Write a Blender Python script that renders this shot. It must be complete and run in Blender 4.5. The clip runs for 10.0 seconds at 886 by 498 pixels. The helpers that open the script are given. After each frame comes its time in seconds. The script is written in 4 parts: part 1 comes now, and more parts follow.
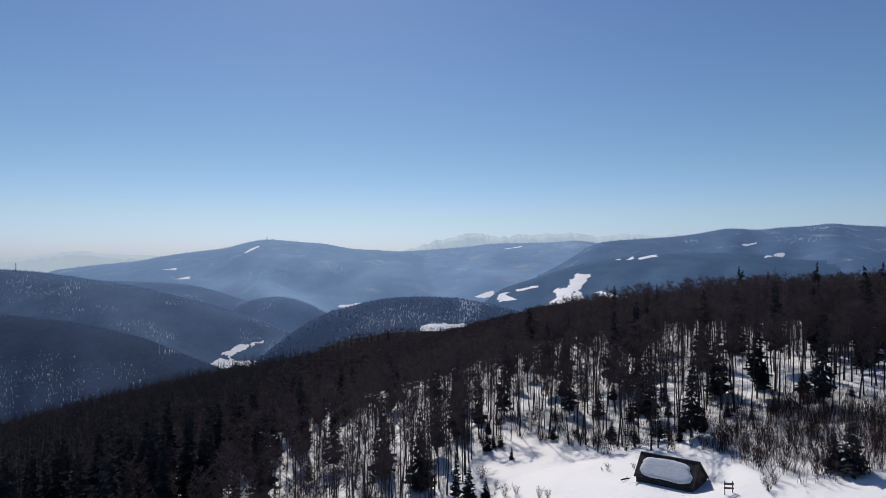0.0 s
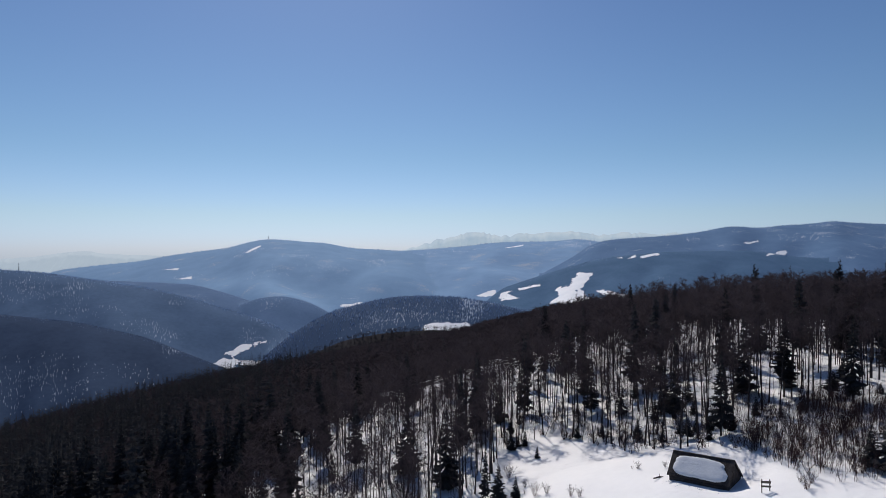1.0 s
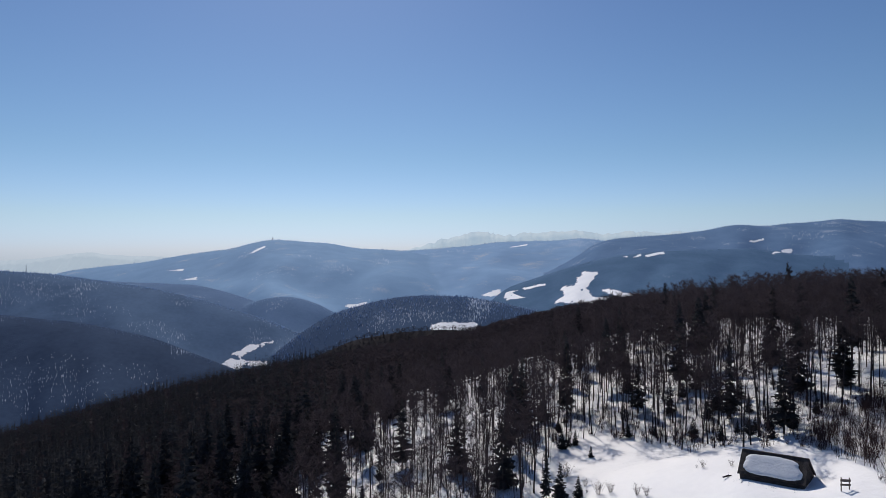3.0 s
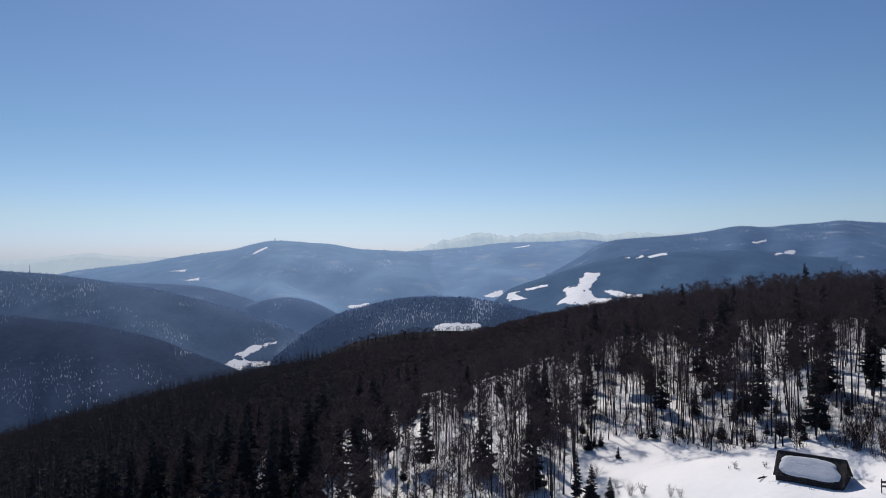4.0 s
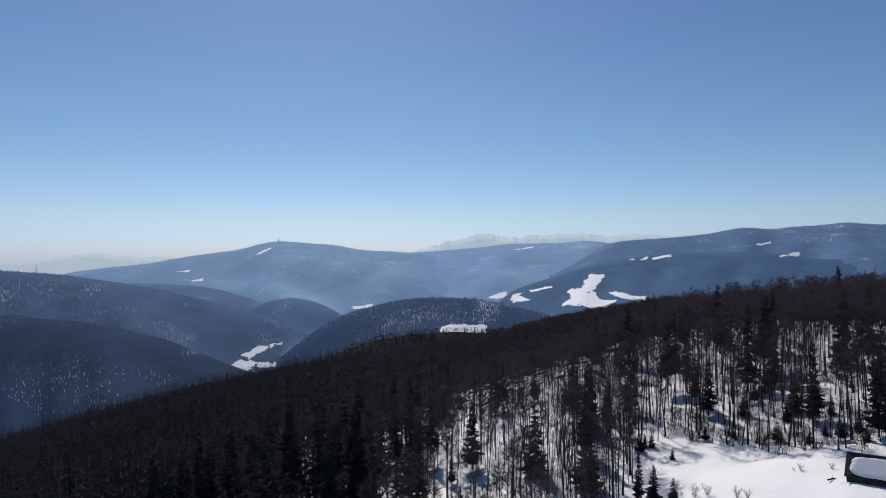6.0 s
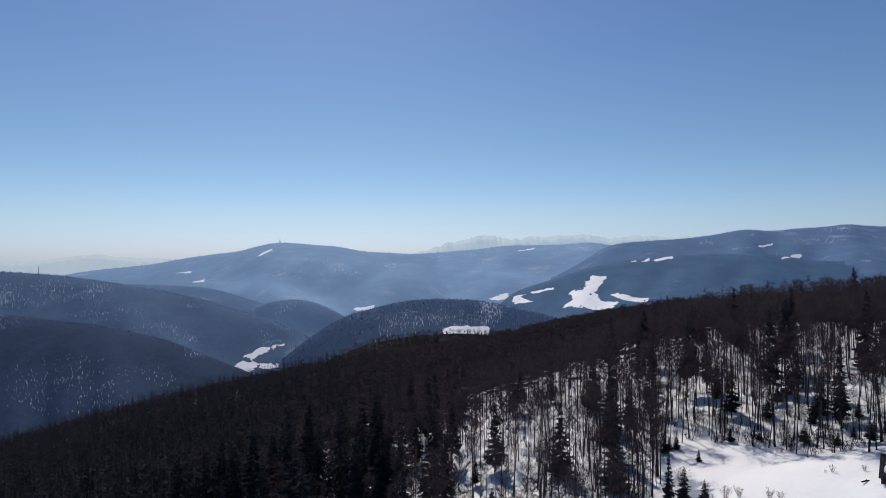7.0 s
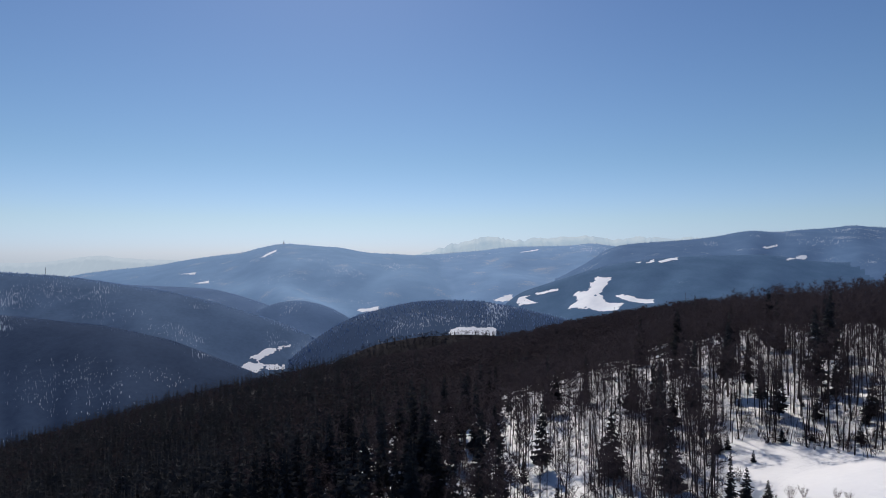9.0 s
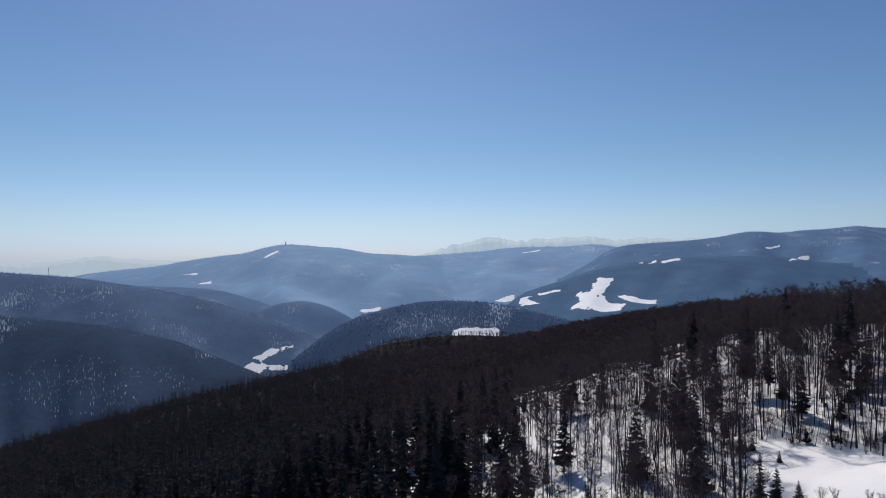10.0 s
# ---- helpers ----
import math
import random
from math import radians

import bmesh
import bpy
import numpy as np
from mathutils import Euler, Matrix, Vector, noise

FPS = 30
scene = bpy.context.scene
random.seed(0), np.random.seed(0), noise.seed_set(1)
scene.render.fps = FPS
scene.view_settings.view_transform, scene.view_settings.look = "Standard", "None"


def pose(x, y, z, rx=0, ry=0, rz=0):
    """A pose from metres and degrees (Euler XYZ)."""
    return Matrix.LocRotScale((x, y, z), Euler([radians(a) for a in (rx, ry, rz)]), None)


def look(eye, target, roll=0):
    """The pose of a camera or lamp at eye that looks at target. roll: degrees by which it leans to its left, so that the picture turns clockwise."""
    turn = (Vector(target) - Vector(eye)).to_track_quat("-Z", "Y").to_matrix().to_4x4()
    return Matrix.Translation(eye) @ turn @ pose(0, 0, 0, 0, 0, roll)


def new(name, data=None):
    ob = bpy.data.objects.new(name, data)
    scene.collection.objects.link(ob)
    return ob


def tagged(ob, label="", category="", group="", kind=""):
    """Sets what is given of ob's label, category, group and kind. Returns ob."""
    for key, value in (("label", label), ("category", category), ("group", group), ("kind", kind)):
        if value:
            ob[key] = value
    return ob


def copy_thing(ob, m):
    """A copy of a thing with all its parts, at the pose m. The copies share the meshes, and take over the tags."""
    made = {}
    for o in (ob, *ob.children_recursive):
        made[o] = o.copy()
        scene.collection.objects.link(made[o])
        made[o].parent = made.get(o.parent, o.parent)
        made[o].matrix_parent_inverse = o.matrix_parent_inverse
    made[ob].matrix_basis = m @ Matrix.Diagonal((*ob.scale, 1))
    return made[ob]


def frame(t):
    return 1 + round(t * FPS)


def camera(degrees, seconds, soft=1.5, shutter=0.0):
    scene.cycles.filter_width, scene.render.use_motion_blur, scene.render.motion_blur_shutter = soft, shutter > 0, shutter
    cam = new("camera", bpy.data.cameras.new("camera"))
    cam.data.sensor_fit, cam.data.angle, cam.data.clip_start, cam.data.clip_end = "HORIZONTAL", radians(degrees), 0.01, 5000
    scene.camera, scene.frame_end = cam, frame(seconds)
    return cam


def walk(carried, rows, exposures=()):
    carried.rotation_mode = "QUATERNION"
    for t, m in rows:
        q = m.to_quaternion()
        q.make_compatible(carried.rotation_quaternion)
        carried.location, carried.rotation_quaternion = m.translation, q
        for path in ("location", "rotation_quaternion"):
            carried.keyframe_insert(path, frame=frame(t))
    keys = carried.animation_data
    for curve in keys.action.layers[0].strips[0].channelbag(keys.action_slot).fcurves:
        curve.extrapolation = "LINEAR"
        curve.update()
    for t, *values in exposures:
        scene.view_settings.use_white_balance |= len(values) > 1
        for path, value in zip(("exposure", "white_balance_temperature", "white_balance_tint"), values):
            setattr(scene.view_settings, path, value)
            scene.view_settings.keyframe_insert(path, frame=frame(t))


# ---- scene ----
cam = camera(72.0, 10.0, soft=0.7)
PATH = [
    (0, (-0.55, -0.331, 27.764), (-0.55, 1.669, 27.764), 0.1),
    (0.5, (-2.554, -0.323, 27.773), (-2.556, 1.677, 27.771), -0.0),
    (1, (-4.696, -0.301, 27.771), (-4.699, 1.699, 27.768), -0.1),
    (1.5, (-6.795, -0.245, 27.736), (-6.801, 1.755, 27.732), -0.2),
    (2, (-8.891, -0.108, 27.697), (-8.899, 1.892, 27.693), -0.2),
    (2.5, (-11.057, -0.038, 27.658), (-11.067, 1.962, 27.654), -0.3),
    (4, (-17.706, 0.033, 27.619), (-17.723, 2.033, 27.618), -0.3),
    (4.5, (-19.931, 0.013, 27.587), (-19.95, 2.013, 27.588), -0.2),
    (5, (-22.197, -0.01, 27.548), (-22.217, 1.99, 27.549), -0.2),
    (5.5, (-24.474, -0.103, 27.555), (-24.496, 1.897, 27.557), -0.2),
    (5.7, (-25.38, -0.161, 27.557), (-25.403, 1.839, 27.559), -0.2),
    (6.8, (-30.389, -0.49, 27.616), (-30.415, 1.509, 27.624), -0.1),
    (7, (-31.288, -0.533, 27.618), (-31.314, 1.467, 27.626), -0.1),
    (7.5, (-33.5, -0.595, 27.58), (-33.528, 1.404, 27.589), -0.2),
    (8, (-35.751, -0.651, 27.538), (-35.781, 1.349, 27.548), -0.1),
    (8.5, (-37.975, -0.663, 27.516), (-38.006, 1.337, 27.527), -0.1),
    (9, (-40.155, -0.687, 27.45), (-40.189, 1.313, 27.462), -0.1),
    (9.5, (-42.274, -0.626, 27.381), (-42.309, 1.374, 27.394), -0.1),
    (10, (-44.26, -0.56, 27.34), (-44.298, 1.44, 27.354), -0.1),
]
walk(cam, [(t, look(*p)) for t, *p in PATH], exposures=[(0, -0.40), (4, -0.35), (10, -0.35)])

# ---- light: late-winter sun ahead, a little to the left, clear sky ----
SUN_AZIMUTH, SUN_HEIGHT = radians(-12), radians(43)
world = bpy.data.worlds.new("sky")
scene.world = world
world.use_nodes = True
wt = world.node_tree
wt.nodes.clear()
sky = wt.nodes.new("ShaderNodeTexSky")
sky.sky_type = 'NISHITA'
sky.sun_disc = False
sky.sun_elevation, sky.sun_rotation = SUN_HEIGHT, SUN_AZIMUTH
sky.altitude, sky.air_density, sky.dust_density, sky.ozone_density = 900, 1.0, 0.6, 2.0
tint = wt.nodes.new("ShaderNodeMix")
tint.data_type, tint.blend_type = 'RGBA', 'MULTIPLY'
tint.inputs["Factor"].default_value = 1.0
# the air's colour with height: pale and cool over the horizon, clear blue above
where = wt.nodes.new("ShaderNodeTexCoord")
axes = wt.nodes.new("ShaderNodeSeparateXYZ")
air = wt.nodes.new("ShaderNodeValToRGB")
air.color_ramp.interpolation = 'EASE'
stops = air.color_ramp.elements
stops[0].position, stops[0].color = 0.0, (0.655, 0.835, 1.36, 1)
stops[1].position, stops[1].color = 0.5, (0.625, 0.76, 0.98, 1)
mid = stops.new(0.16)
mid.color = (0.67, 0.825, 0.975, 1)
low = stops.new(0.06)
low.color = (0.725, 0.85, 1.09, 1)
wt.links.new(where.outputs["Generated"], axes.inputs[0])
wt.links.new(axes.outputs["Z"], air.inputs["Fac"])
wt.links.new(air.outputs["Color"], tint.inputs[7])
glow = wt.nodes.new("ShaderNodeBackground")
glow.inputs["Strength"].default_value = 0.1
world_out = wt.nodes.new("ShaderNodeOutputWorld")
wt.links.new(sky.outputs[0], tint.inputs[6])
wt.links.new(tint.outputs[2], glow.inputs["Color"])
wt.links.new(glow.outputs[0], world_out.inputs["Surface"])

sun_data = bpy.data.lights.new("sun", 'SUN')
sun_data.energy, sun_data.angle, sun_data.color = 4.35, radians(0.6), (1.0, 0.93, 0.85)
sun = new("sun", sun_data)
toward = Vector((math.sin(SUN_AZIMUTH) * math.cos(SUN_HEIGHT), math.cos(SUN_AZIMUTH) * math.cos(SUN_HEIGHT), math.sin(SUN_HEIGHT)))
sun.matrix_world = look(toward * 200, (0, 0, 0))


# ---- materials ----
def material(name, dark, light, scale, rough=0.85, fine=0.0, bump=0.0, bump_scale=None, object_vary=0.0, detail=4.0, specular=0.2, thin=0.0):
    """Two colours mixed by broad and fine noise, with relief; object_vary shifts brightness from object to object; thin lets light through."""
    m = bpy.data.materials.new(name)
    m.use_nodes = True
    t = m.node_tree
    b = t.nodes["Principled BSDF"]
    b.inputs["Roughness"].default_value = rough
    b.inputs["Specular IOR Level"].default_value = specular
    geo = t.nodes.new("ShaderNodeNewGeometry")
    n1 = t.nodes.new("ShaderNodeTexNoise")
    n1.inputs["Scale"].default_value, n1.inputs["Detail"].default_value = scale, detail
    n2 = t.nodes.new("ShaderNodeTexNoise")
    n2.inputs["Scale"].default_value, n2.inputs["Detail"].default_value = scale * 9, 3
    for n in (n1, n2):
        t.links.new(geo.outputs["Position"], n.inputs["Vector"])
    add = t.nodes.new("ShaderNodeMath")
    add.operation = 'MULTIPLY_ADD'
    add.inputs[1].default_value = fine
    t.links.new(n2.outputs["Fac"], add.inputs[0])
    t.links.new(n1.outputs["Fac"], add.inputs[2])
    ramp = t.nodes.new("ShaderNodeValToRGB")
    ramp.color_ramp.elements[0].position, ramp.color_ramp.elements[1].position = 0.35 + fine * 0.4, 0.65 + fine * 0.6
    ramp.color_ramp.elements[0].color, ramp.color_ramp.elements[1].color = (*dark, 1), (*light, 1)
    t.links.new(add.outputs[0], ramp.inputs["Fac"])
    colour = ramp.outputs["Color"]
    if object_vary:
        info = t.nodes.new("ShaderNodeObjectInfo")
        hsv = t.nodes.new("ShaderNodeHueSaturation")
        rng = t.nodes.new("ShaderNodeMapRange")
        rng.inputs["To Min"].default_value, rng.inputs["To Max"].default_value = 1 - object_vary, 1 + object_vary
        t.links.new(info.outputs["Random"], rng.inputs["Value"])
        t.links.new(rng.outputs[0], hsv.inputs["Value"])
        t.links.new(colour, hsv.inputs["Color"])
        colour = hsv.outputs["Color"]
    t.links.new(colour, b.inputs["Base Color"])
    if thin:
        pass_on = t.nodes.new("ShaderNodeBsdfTranslucent")
        t.links.new(colour, pass_on.inputs["Color"])
        blend = t.nodes.new("ShaderNodeMixShader")
        blend.inputs[0].default_value = thin
        t.links.new(b.outputs[0], blend.inputs[1])
        t.links.new(pass_on.outputs[0], blend.inputs[2])
        t.links.new(blend.outputs[0], t.nodes["Material Output"].inputs["Surface"])
    if bump:
        n3 = t.nodes.new("ShaderNodeTexNoise")
        n3.inputs["Scale"].default_value, n3.inputs["Detail"].default_value = bump_scale or scale * 4, 5
        t.links.new(geo.outputs["Position"], n3.inputs["Vector"])
        bp = t.nodes.new("ShaderNodeBump")
        bp.inputs["Strength"].default_value, bp.inputs["Distance"].default_value = bump, 0.3
        t.links.new(n3.outputs["Fac"], bp.inputs["Height"])
        t.links.new(bp.outputs[0], b.inputs["Normal"])
    return m


def far_wood(name, dark, light, snowy):
    """Distant closed forest: dark crowns with snow showing through in upright streaks where the stand is thin."""
    m = material(name, dark, light, 0.012, rough=0.95, fine=0.5, specular=0.05)
    t = m.node_tree
    b = t.nodes["Principled BSDF"]
    geo = t.nodes["Geometry"]
    # streaks run straight down the slopes that face the valley
    axis = t.nodes.new("ShaderNodeSeparateXYZ")
    t.links.new(geo.outputs["Position"], axis.inputs[0])
    ratio = t.nodes.new("ShaderNodeMath")
    ratio.operation = 'DIVIDE'
    t.links.new(axis.outputs["X"], ratio.inputs[0])
    t.links.new(axis.outputs["Y"], ratio.inputs[1])
    grid = t.nodes.new("ShaderNodeCombineXYZ")
    t.links.new(ratio.outputs[0], grid.inputs["X"])
    t.links.new(axis.outputs["Y"], grid.inputs["Y"])
    squeeze = t.nodes.new("ShaderNodeMapping")
    squeeze.inputs["Scale"].default_value = (420, 0.05, 1)
    t.links.new(grid.outputs[0], squeeze.inputs["Vector"])
    streak = t.nodes.new("ShaderNodeTexNoise")
    streak.inputs["Scale"].default_value, streak.inputs["Detail"].default_value, streak.inputs["Roughness"].default_value = 1.0, 6, 0.65
    t.links.new(squeeze.outputs[0], streak.inputs["Vector"])
    stand = t.nodes.new("ShaderNodeTexNoise")
    stand.inputs["Scale"].default_value, stand.inputs["Detail"].default_value = 0.007, 2
    t.links.new(geo.outputs["Position"], stand.inputs["Vector"])
    both = t.nodes.new("ShaderNodeMath")
    both.operation = 'MULTIPLY'
    t.links.new(streak.outputs["Fac"], both.inputs[0])
    t.links.new(stand.outputs["Fac"], both.inputs[1])
    cut = t.nodes.new("ShaderNodeValToRGB")
    cut.color_ramp.elements[0].position, cut.color_ramp.elements[1].position = 0.40 - snowy, 0.46 - snowy
    t.links.new(both.outputs[0], cut.inputs["Fac"])
    old = b.inputs["Base Color"].links[0].from_socket
    mix = t.nodes.new("ShaderNodeMix")
    mix.data_type = 'RGBA'
    # snow between the trees, dimmed and blued in colour for haze
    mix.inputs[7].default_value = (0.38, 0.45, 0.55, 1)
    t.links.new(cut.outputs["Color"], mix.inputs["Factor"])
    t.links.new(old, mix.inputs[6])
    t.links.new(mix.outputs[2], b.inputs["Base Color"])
    # the uneven tops of the closed wood
    tops = t.nodes.new("ShaderNodeTexNoise")
    tops.inputs["Scale"].default_value, tops.inputs["Detail"].default_value = 0.45, 3
    t.links.new(geo.outputs["Position"], tops.inputs["Vector"])
    relief = t.nodes.new("ShaderNodeBump")
    relief.inputs["Strength"].default_value, relief.inputs["Distance"].default_value = 0.22, 2.0
    t.links.new(tops.outputs["Fac"], relief.inputs["Height"])
    t.links.new(relief.outputs[0], b.inputs["Normal"])
    return m


SNOW = material("snow", (0.82, 0.82, 0.835), (0.89, 0.885, 0.89), 0.12, rough=0.6, fine=0.3, bump=0.35, bump_scale=0.9)
ROOF_SNOW = material("roof_snow", (0.62, 0.64, 0.68), (0.70, 0.715, 0.745), 0.8, rough=0.6, fine=0.3, bump=0.2, bump_scale=3.0)
SHADED_LITTER = material("shaded_needle_litter", (0.028, 0.025, 0.026), (0.08, 0.078, 0.082), 0.35, fine=0.6, bump=0.4, bump_scale=2.0, specular=0.0)
FIELD_SNOW = material("field_snow", (0.80, 0.82, 0.86), (0.90, 0.91, 0.93), 0.02, rough=0.7, fine=0.3)
# gap snow with the haze's dim blue put into its colour
HAZED_SNOW = material("hazed_snow_among_trees", (0.50, 0.58, 0.70), (0.66, 0.73, 0.83), 0.05, rough=0.8, fine=0.3)
BARK = material("beech_bark", (0.034, 0.029, 0.031), (0.07, 0.06, 0.061), 1.3, fine=0.5, object_vary=0.25, specular=0.0)
TWIG = material("beech_twigs", (0.043, 0.036, 0.042), (0.070, 0.059, 0.068), 0.5, fine=0.4, object_vary=0.25, specular=0.0, thin=0.5)
SPRUCE_BARK = material("spruce_bark", (0.06, 0.048, 0.042), (0.12, 0.10, 0.09), 2.0, fine=0.5, specular=0.0)
NEEDLE = material("spruce_needles", (0.041, 0.042, 0.045), (0.066, 0.066, 0.069), 0.7, fine=0.5, object_vary=0.3, specular=0.0, thin=0.4)
SHRUB = material("shrub_twigs", (0.052, 0.035, 0.038), (0.085, 0.06, 0.06), 0.6, fine=0.4, object_vary=0.2, specular=0.0)
OLD_WOOD = material("weathered_wood", (0.026, 0.022, 0.023), (0.062, 0.053, 0.053), 1.6, fine=0.6, bump=0.4, bump_scale=9.0, object_vary=0.25)
SIGN_WOOD = material("sign_wood", (0.07, 0.055, 0.05), (0.14, 0.11, 0.10), 3.0, fine=0.6, object_vary=0.2)
STEEL = material("mast_steel", (0.20, 0.22, 0.26), (0.28, 0.30, 0.34), 0.5)
# hill woods: two tones, haze painted in as blue; then how much snow shows
HAZED_WOODS = {
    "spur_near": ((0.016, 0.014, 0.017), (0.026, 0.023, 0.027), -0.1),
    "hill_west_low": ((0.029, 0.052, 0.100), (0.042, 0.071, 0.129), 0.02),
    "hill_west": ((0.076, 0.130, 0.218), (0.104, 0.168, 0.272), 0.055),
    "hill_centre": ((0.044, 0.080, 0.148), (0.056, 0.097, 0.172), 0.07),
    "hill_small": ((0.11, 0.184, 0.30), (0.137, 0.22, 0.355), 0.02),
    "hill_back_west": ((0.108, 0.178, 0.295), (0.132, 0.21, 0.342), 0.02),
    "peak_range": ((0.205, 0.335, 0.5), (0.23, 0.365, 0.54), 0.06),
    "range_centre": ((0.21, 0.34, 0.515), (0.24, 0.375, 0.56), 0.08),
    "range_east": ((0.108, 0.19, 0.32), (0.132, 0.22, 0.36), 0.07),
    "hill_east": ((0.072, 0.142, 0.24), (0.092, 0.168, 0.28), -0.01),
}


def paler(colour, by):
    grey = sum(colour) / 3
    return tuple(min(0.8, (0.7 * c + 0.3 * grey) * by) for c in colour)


FAR = {hill: far_wood("ground_" + hill, lo, hi, snowy) for hill, (lo, hi, snowy) in HAZED_WOODS.items()}
# single crowns get a paler colour that paints in haze and offsets backlit shade
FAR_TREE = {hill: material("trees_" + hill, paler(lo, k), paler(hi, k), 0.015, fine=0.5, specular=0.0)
            for (hill, (lo, hi, snowy)), k in zip(HAZED_WOODS.items(), (2.2, 2.9, 2.9, 3.5, 2.1, 2.1, 1.5, 1.5, 1.8, 1.8))}


def glowing_haze(name, low, high, scale):
    """Far mountains that glow: bright haze painted as emission, part of the sky's backdrop."""
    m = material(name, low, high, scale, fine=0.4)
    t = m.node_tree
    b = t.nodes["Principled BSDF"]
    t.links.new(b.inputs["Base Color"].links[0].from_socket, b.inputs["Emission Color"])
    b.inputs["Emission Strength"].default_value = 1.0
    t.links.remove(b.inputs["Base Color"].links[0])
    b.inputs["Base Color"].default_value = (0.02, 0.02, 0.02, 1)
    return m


PALE_ROCK = glowing_haze("glowing_haze_rock_and_snow", (0.45, 0.585, 0.725), (0.55, 0.66, 0.765), 0.008)
PALE_HILL = glowing_haze("glowing_haze_hills", (0.50, 0.60, 0.71), (0.53, 0.63, 0.735), 0.002)


# ---- mesh helpers ----
def mesh_object(name, verts, faces, mats, parent=None, label="", slots=None, flat=False):
    """One mesh object from arrays of corners and equal-sided faces."""
    me = bpy.data.meshes.new(name)
    fill_mesh(me, verts, faces)
    for m in mats if isinstance(mats, (list, tuple)) else [mats]:
        me.materials.append(m)
    if slots is not None:
        me.polygons.foreach_set("material_index", np.asarray(slots, np.int32))
    if not flat:
        me.polygons.foreach_set("use_smooth", np.ones(len(me.polygons), bool))
    me.update()
    ob = new(name, me)
    if parent is not None:
        ob.parent = parent
    if label:
        tagged(ob, label)
    return ob


def fill_mesh(me, verts, faces):
    verts, faces = np.asarray(verts, np.float32), np.asarray(faces, np.int32)
    n, k = faces.shape
    me.vertices.add(len(verts))
    me.vertices.foreach_set("co", verts.ravel())
    me.loops.add(n * k)
    me.loops.foreach_set("vertex_index", faces.ravel())
    me.polygons.add(n)
    me.polygons.foreach_set("loop_start", np.arange(0, n * k, k, dtype=np.int32))
    me.polygons.foreach_set("loop_total", np.full(n, k, np.int32))
    me.update(calc_edges=True)


def part(name, bm, mat, parent, label=""):
    """Links a bmesh as one mesh object under a thing or a part."""
    me = bpy.data.meshes.new(name)
    bm.to_mesh(me)
    bm.free()
    me.materials.append(mat)
    ob = new(name, me)
    ob.parent = parent
    if label:
        tagged(ob, label)
    return ob


class Soup:
    """Collects triangles."""
    def __init__(self):
        self.v, self.f = [], []

    def tri(self, a, b, c):
        n = len(self.v)
        self.v += [a, b, c]
        self.f.append((n, n + 1, n + 2))

    def tube(self, points, radii, sides):
        """A tapered limb through the points; a last radius of 0 closes it to a tip."""
        rings = []
        for i, p in enumerate(points):
            p = np.asarray(p, float)
            if radii[i] <= 0:
                rings.append([len(self.v)] * sides)
                self.v.append(p)
                continue
            a = np.asarray(points[min(i + 1, len(points) - 1)], float) - np.asarray(points[max(i - 1, 0)], float)
            a /= np.linalg.norm(a) + 1e-9
            s = np.cross(a, (0.31, 0.95, 0.05))
            s /= np.linalg.norm(s) + 1e-9
            w = np.cross(a, s)
            n = len(self.v)
            for j in range(sides):
                q = 2 * math.pi * j / sides
                self.v.append(p + radii[i] * (s * math.cos(q) + w * math.sin(q)))
            rings.append(list(range(n, n + sides)))
        for lo, hi in zip(rings, rings[1:]):
            for j in range(sides):
                k = (j + 1) % sides
                if hi[0] == hi[1]:
                    self.f.append((lo[j], lo[k], hi[0]))
                else:
                    self.f += [(lo[j], lo[k], hi[k]), (lo[j], hi[k], hi[j])]

    def arrays(self):
        return np.array(self.v, float), np.array(self.f, int)


def scattered(shapes, places, slots=None):
    """Joins many turned and scaled copies: places are (shape index, x, y, z, turn, width, height).
    slots: for each shape its faces' material numbers, then joined too."""
    vs, fs, ms, base = [], [], [], 0
    for k, (v, f) in enumerate(shapes):
        p = np.array([q[1:] for q in places if q[0] == k], float)
        if not len(p):
            continue
        c, s = np.cos(p[:, 3])[:, None], np.sin(p[:, 3])[:, None]
        w, h = p[:, 4][:, None], p[:, 5][:, None]
        x = (v[None, :, 0] * c - v[None, :, 1] * s) * w + p[:, 0][:, None]
        y = (v[None, :, 0] * s + v[None, :, 1] * c) * w + p[:, 1][:, None]
        z = v[None, :, 2] * h + p[:, 2][:, None]
        vs.append(np.stack([x, y, z], -1).reshape(-1, 3))
        fs.append((f[None] + (np.arange(len(p)) * len(v))[:, None, None]).reshape(-1, 3) + base)
        if slots:
            ms.append(np.tile(slots[k], len(p)))
        base += len(p) * len(v)
    if slots:
        return np.concatenate(vs), np.concatenate(fs), np.concatenate(ms)
    return np.concatenate(vs), np.concatenate(fs)


# ---- terrain ----
VALLEY = -268.0
XC = -20.0

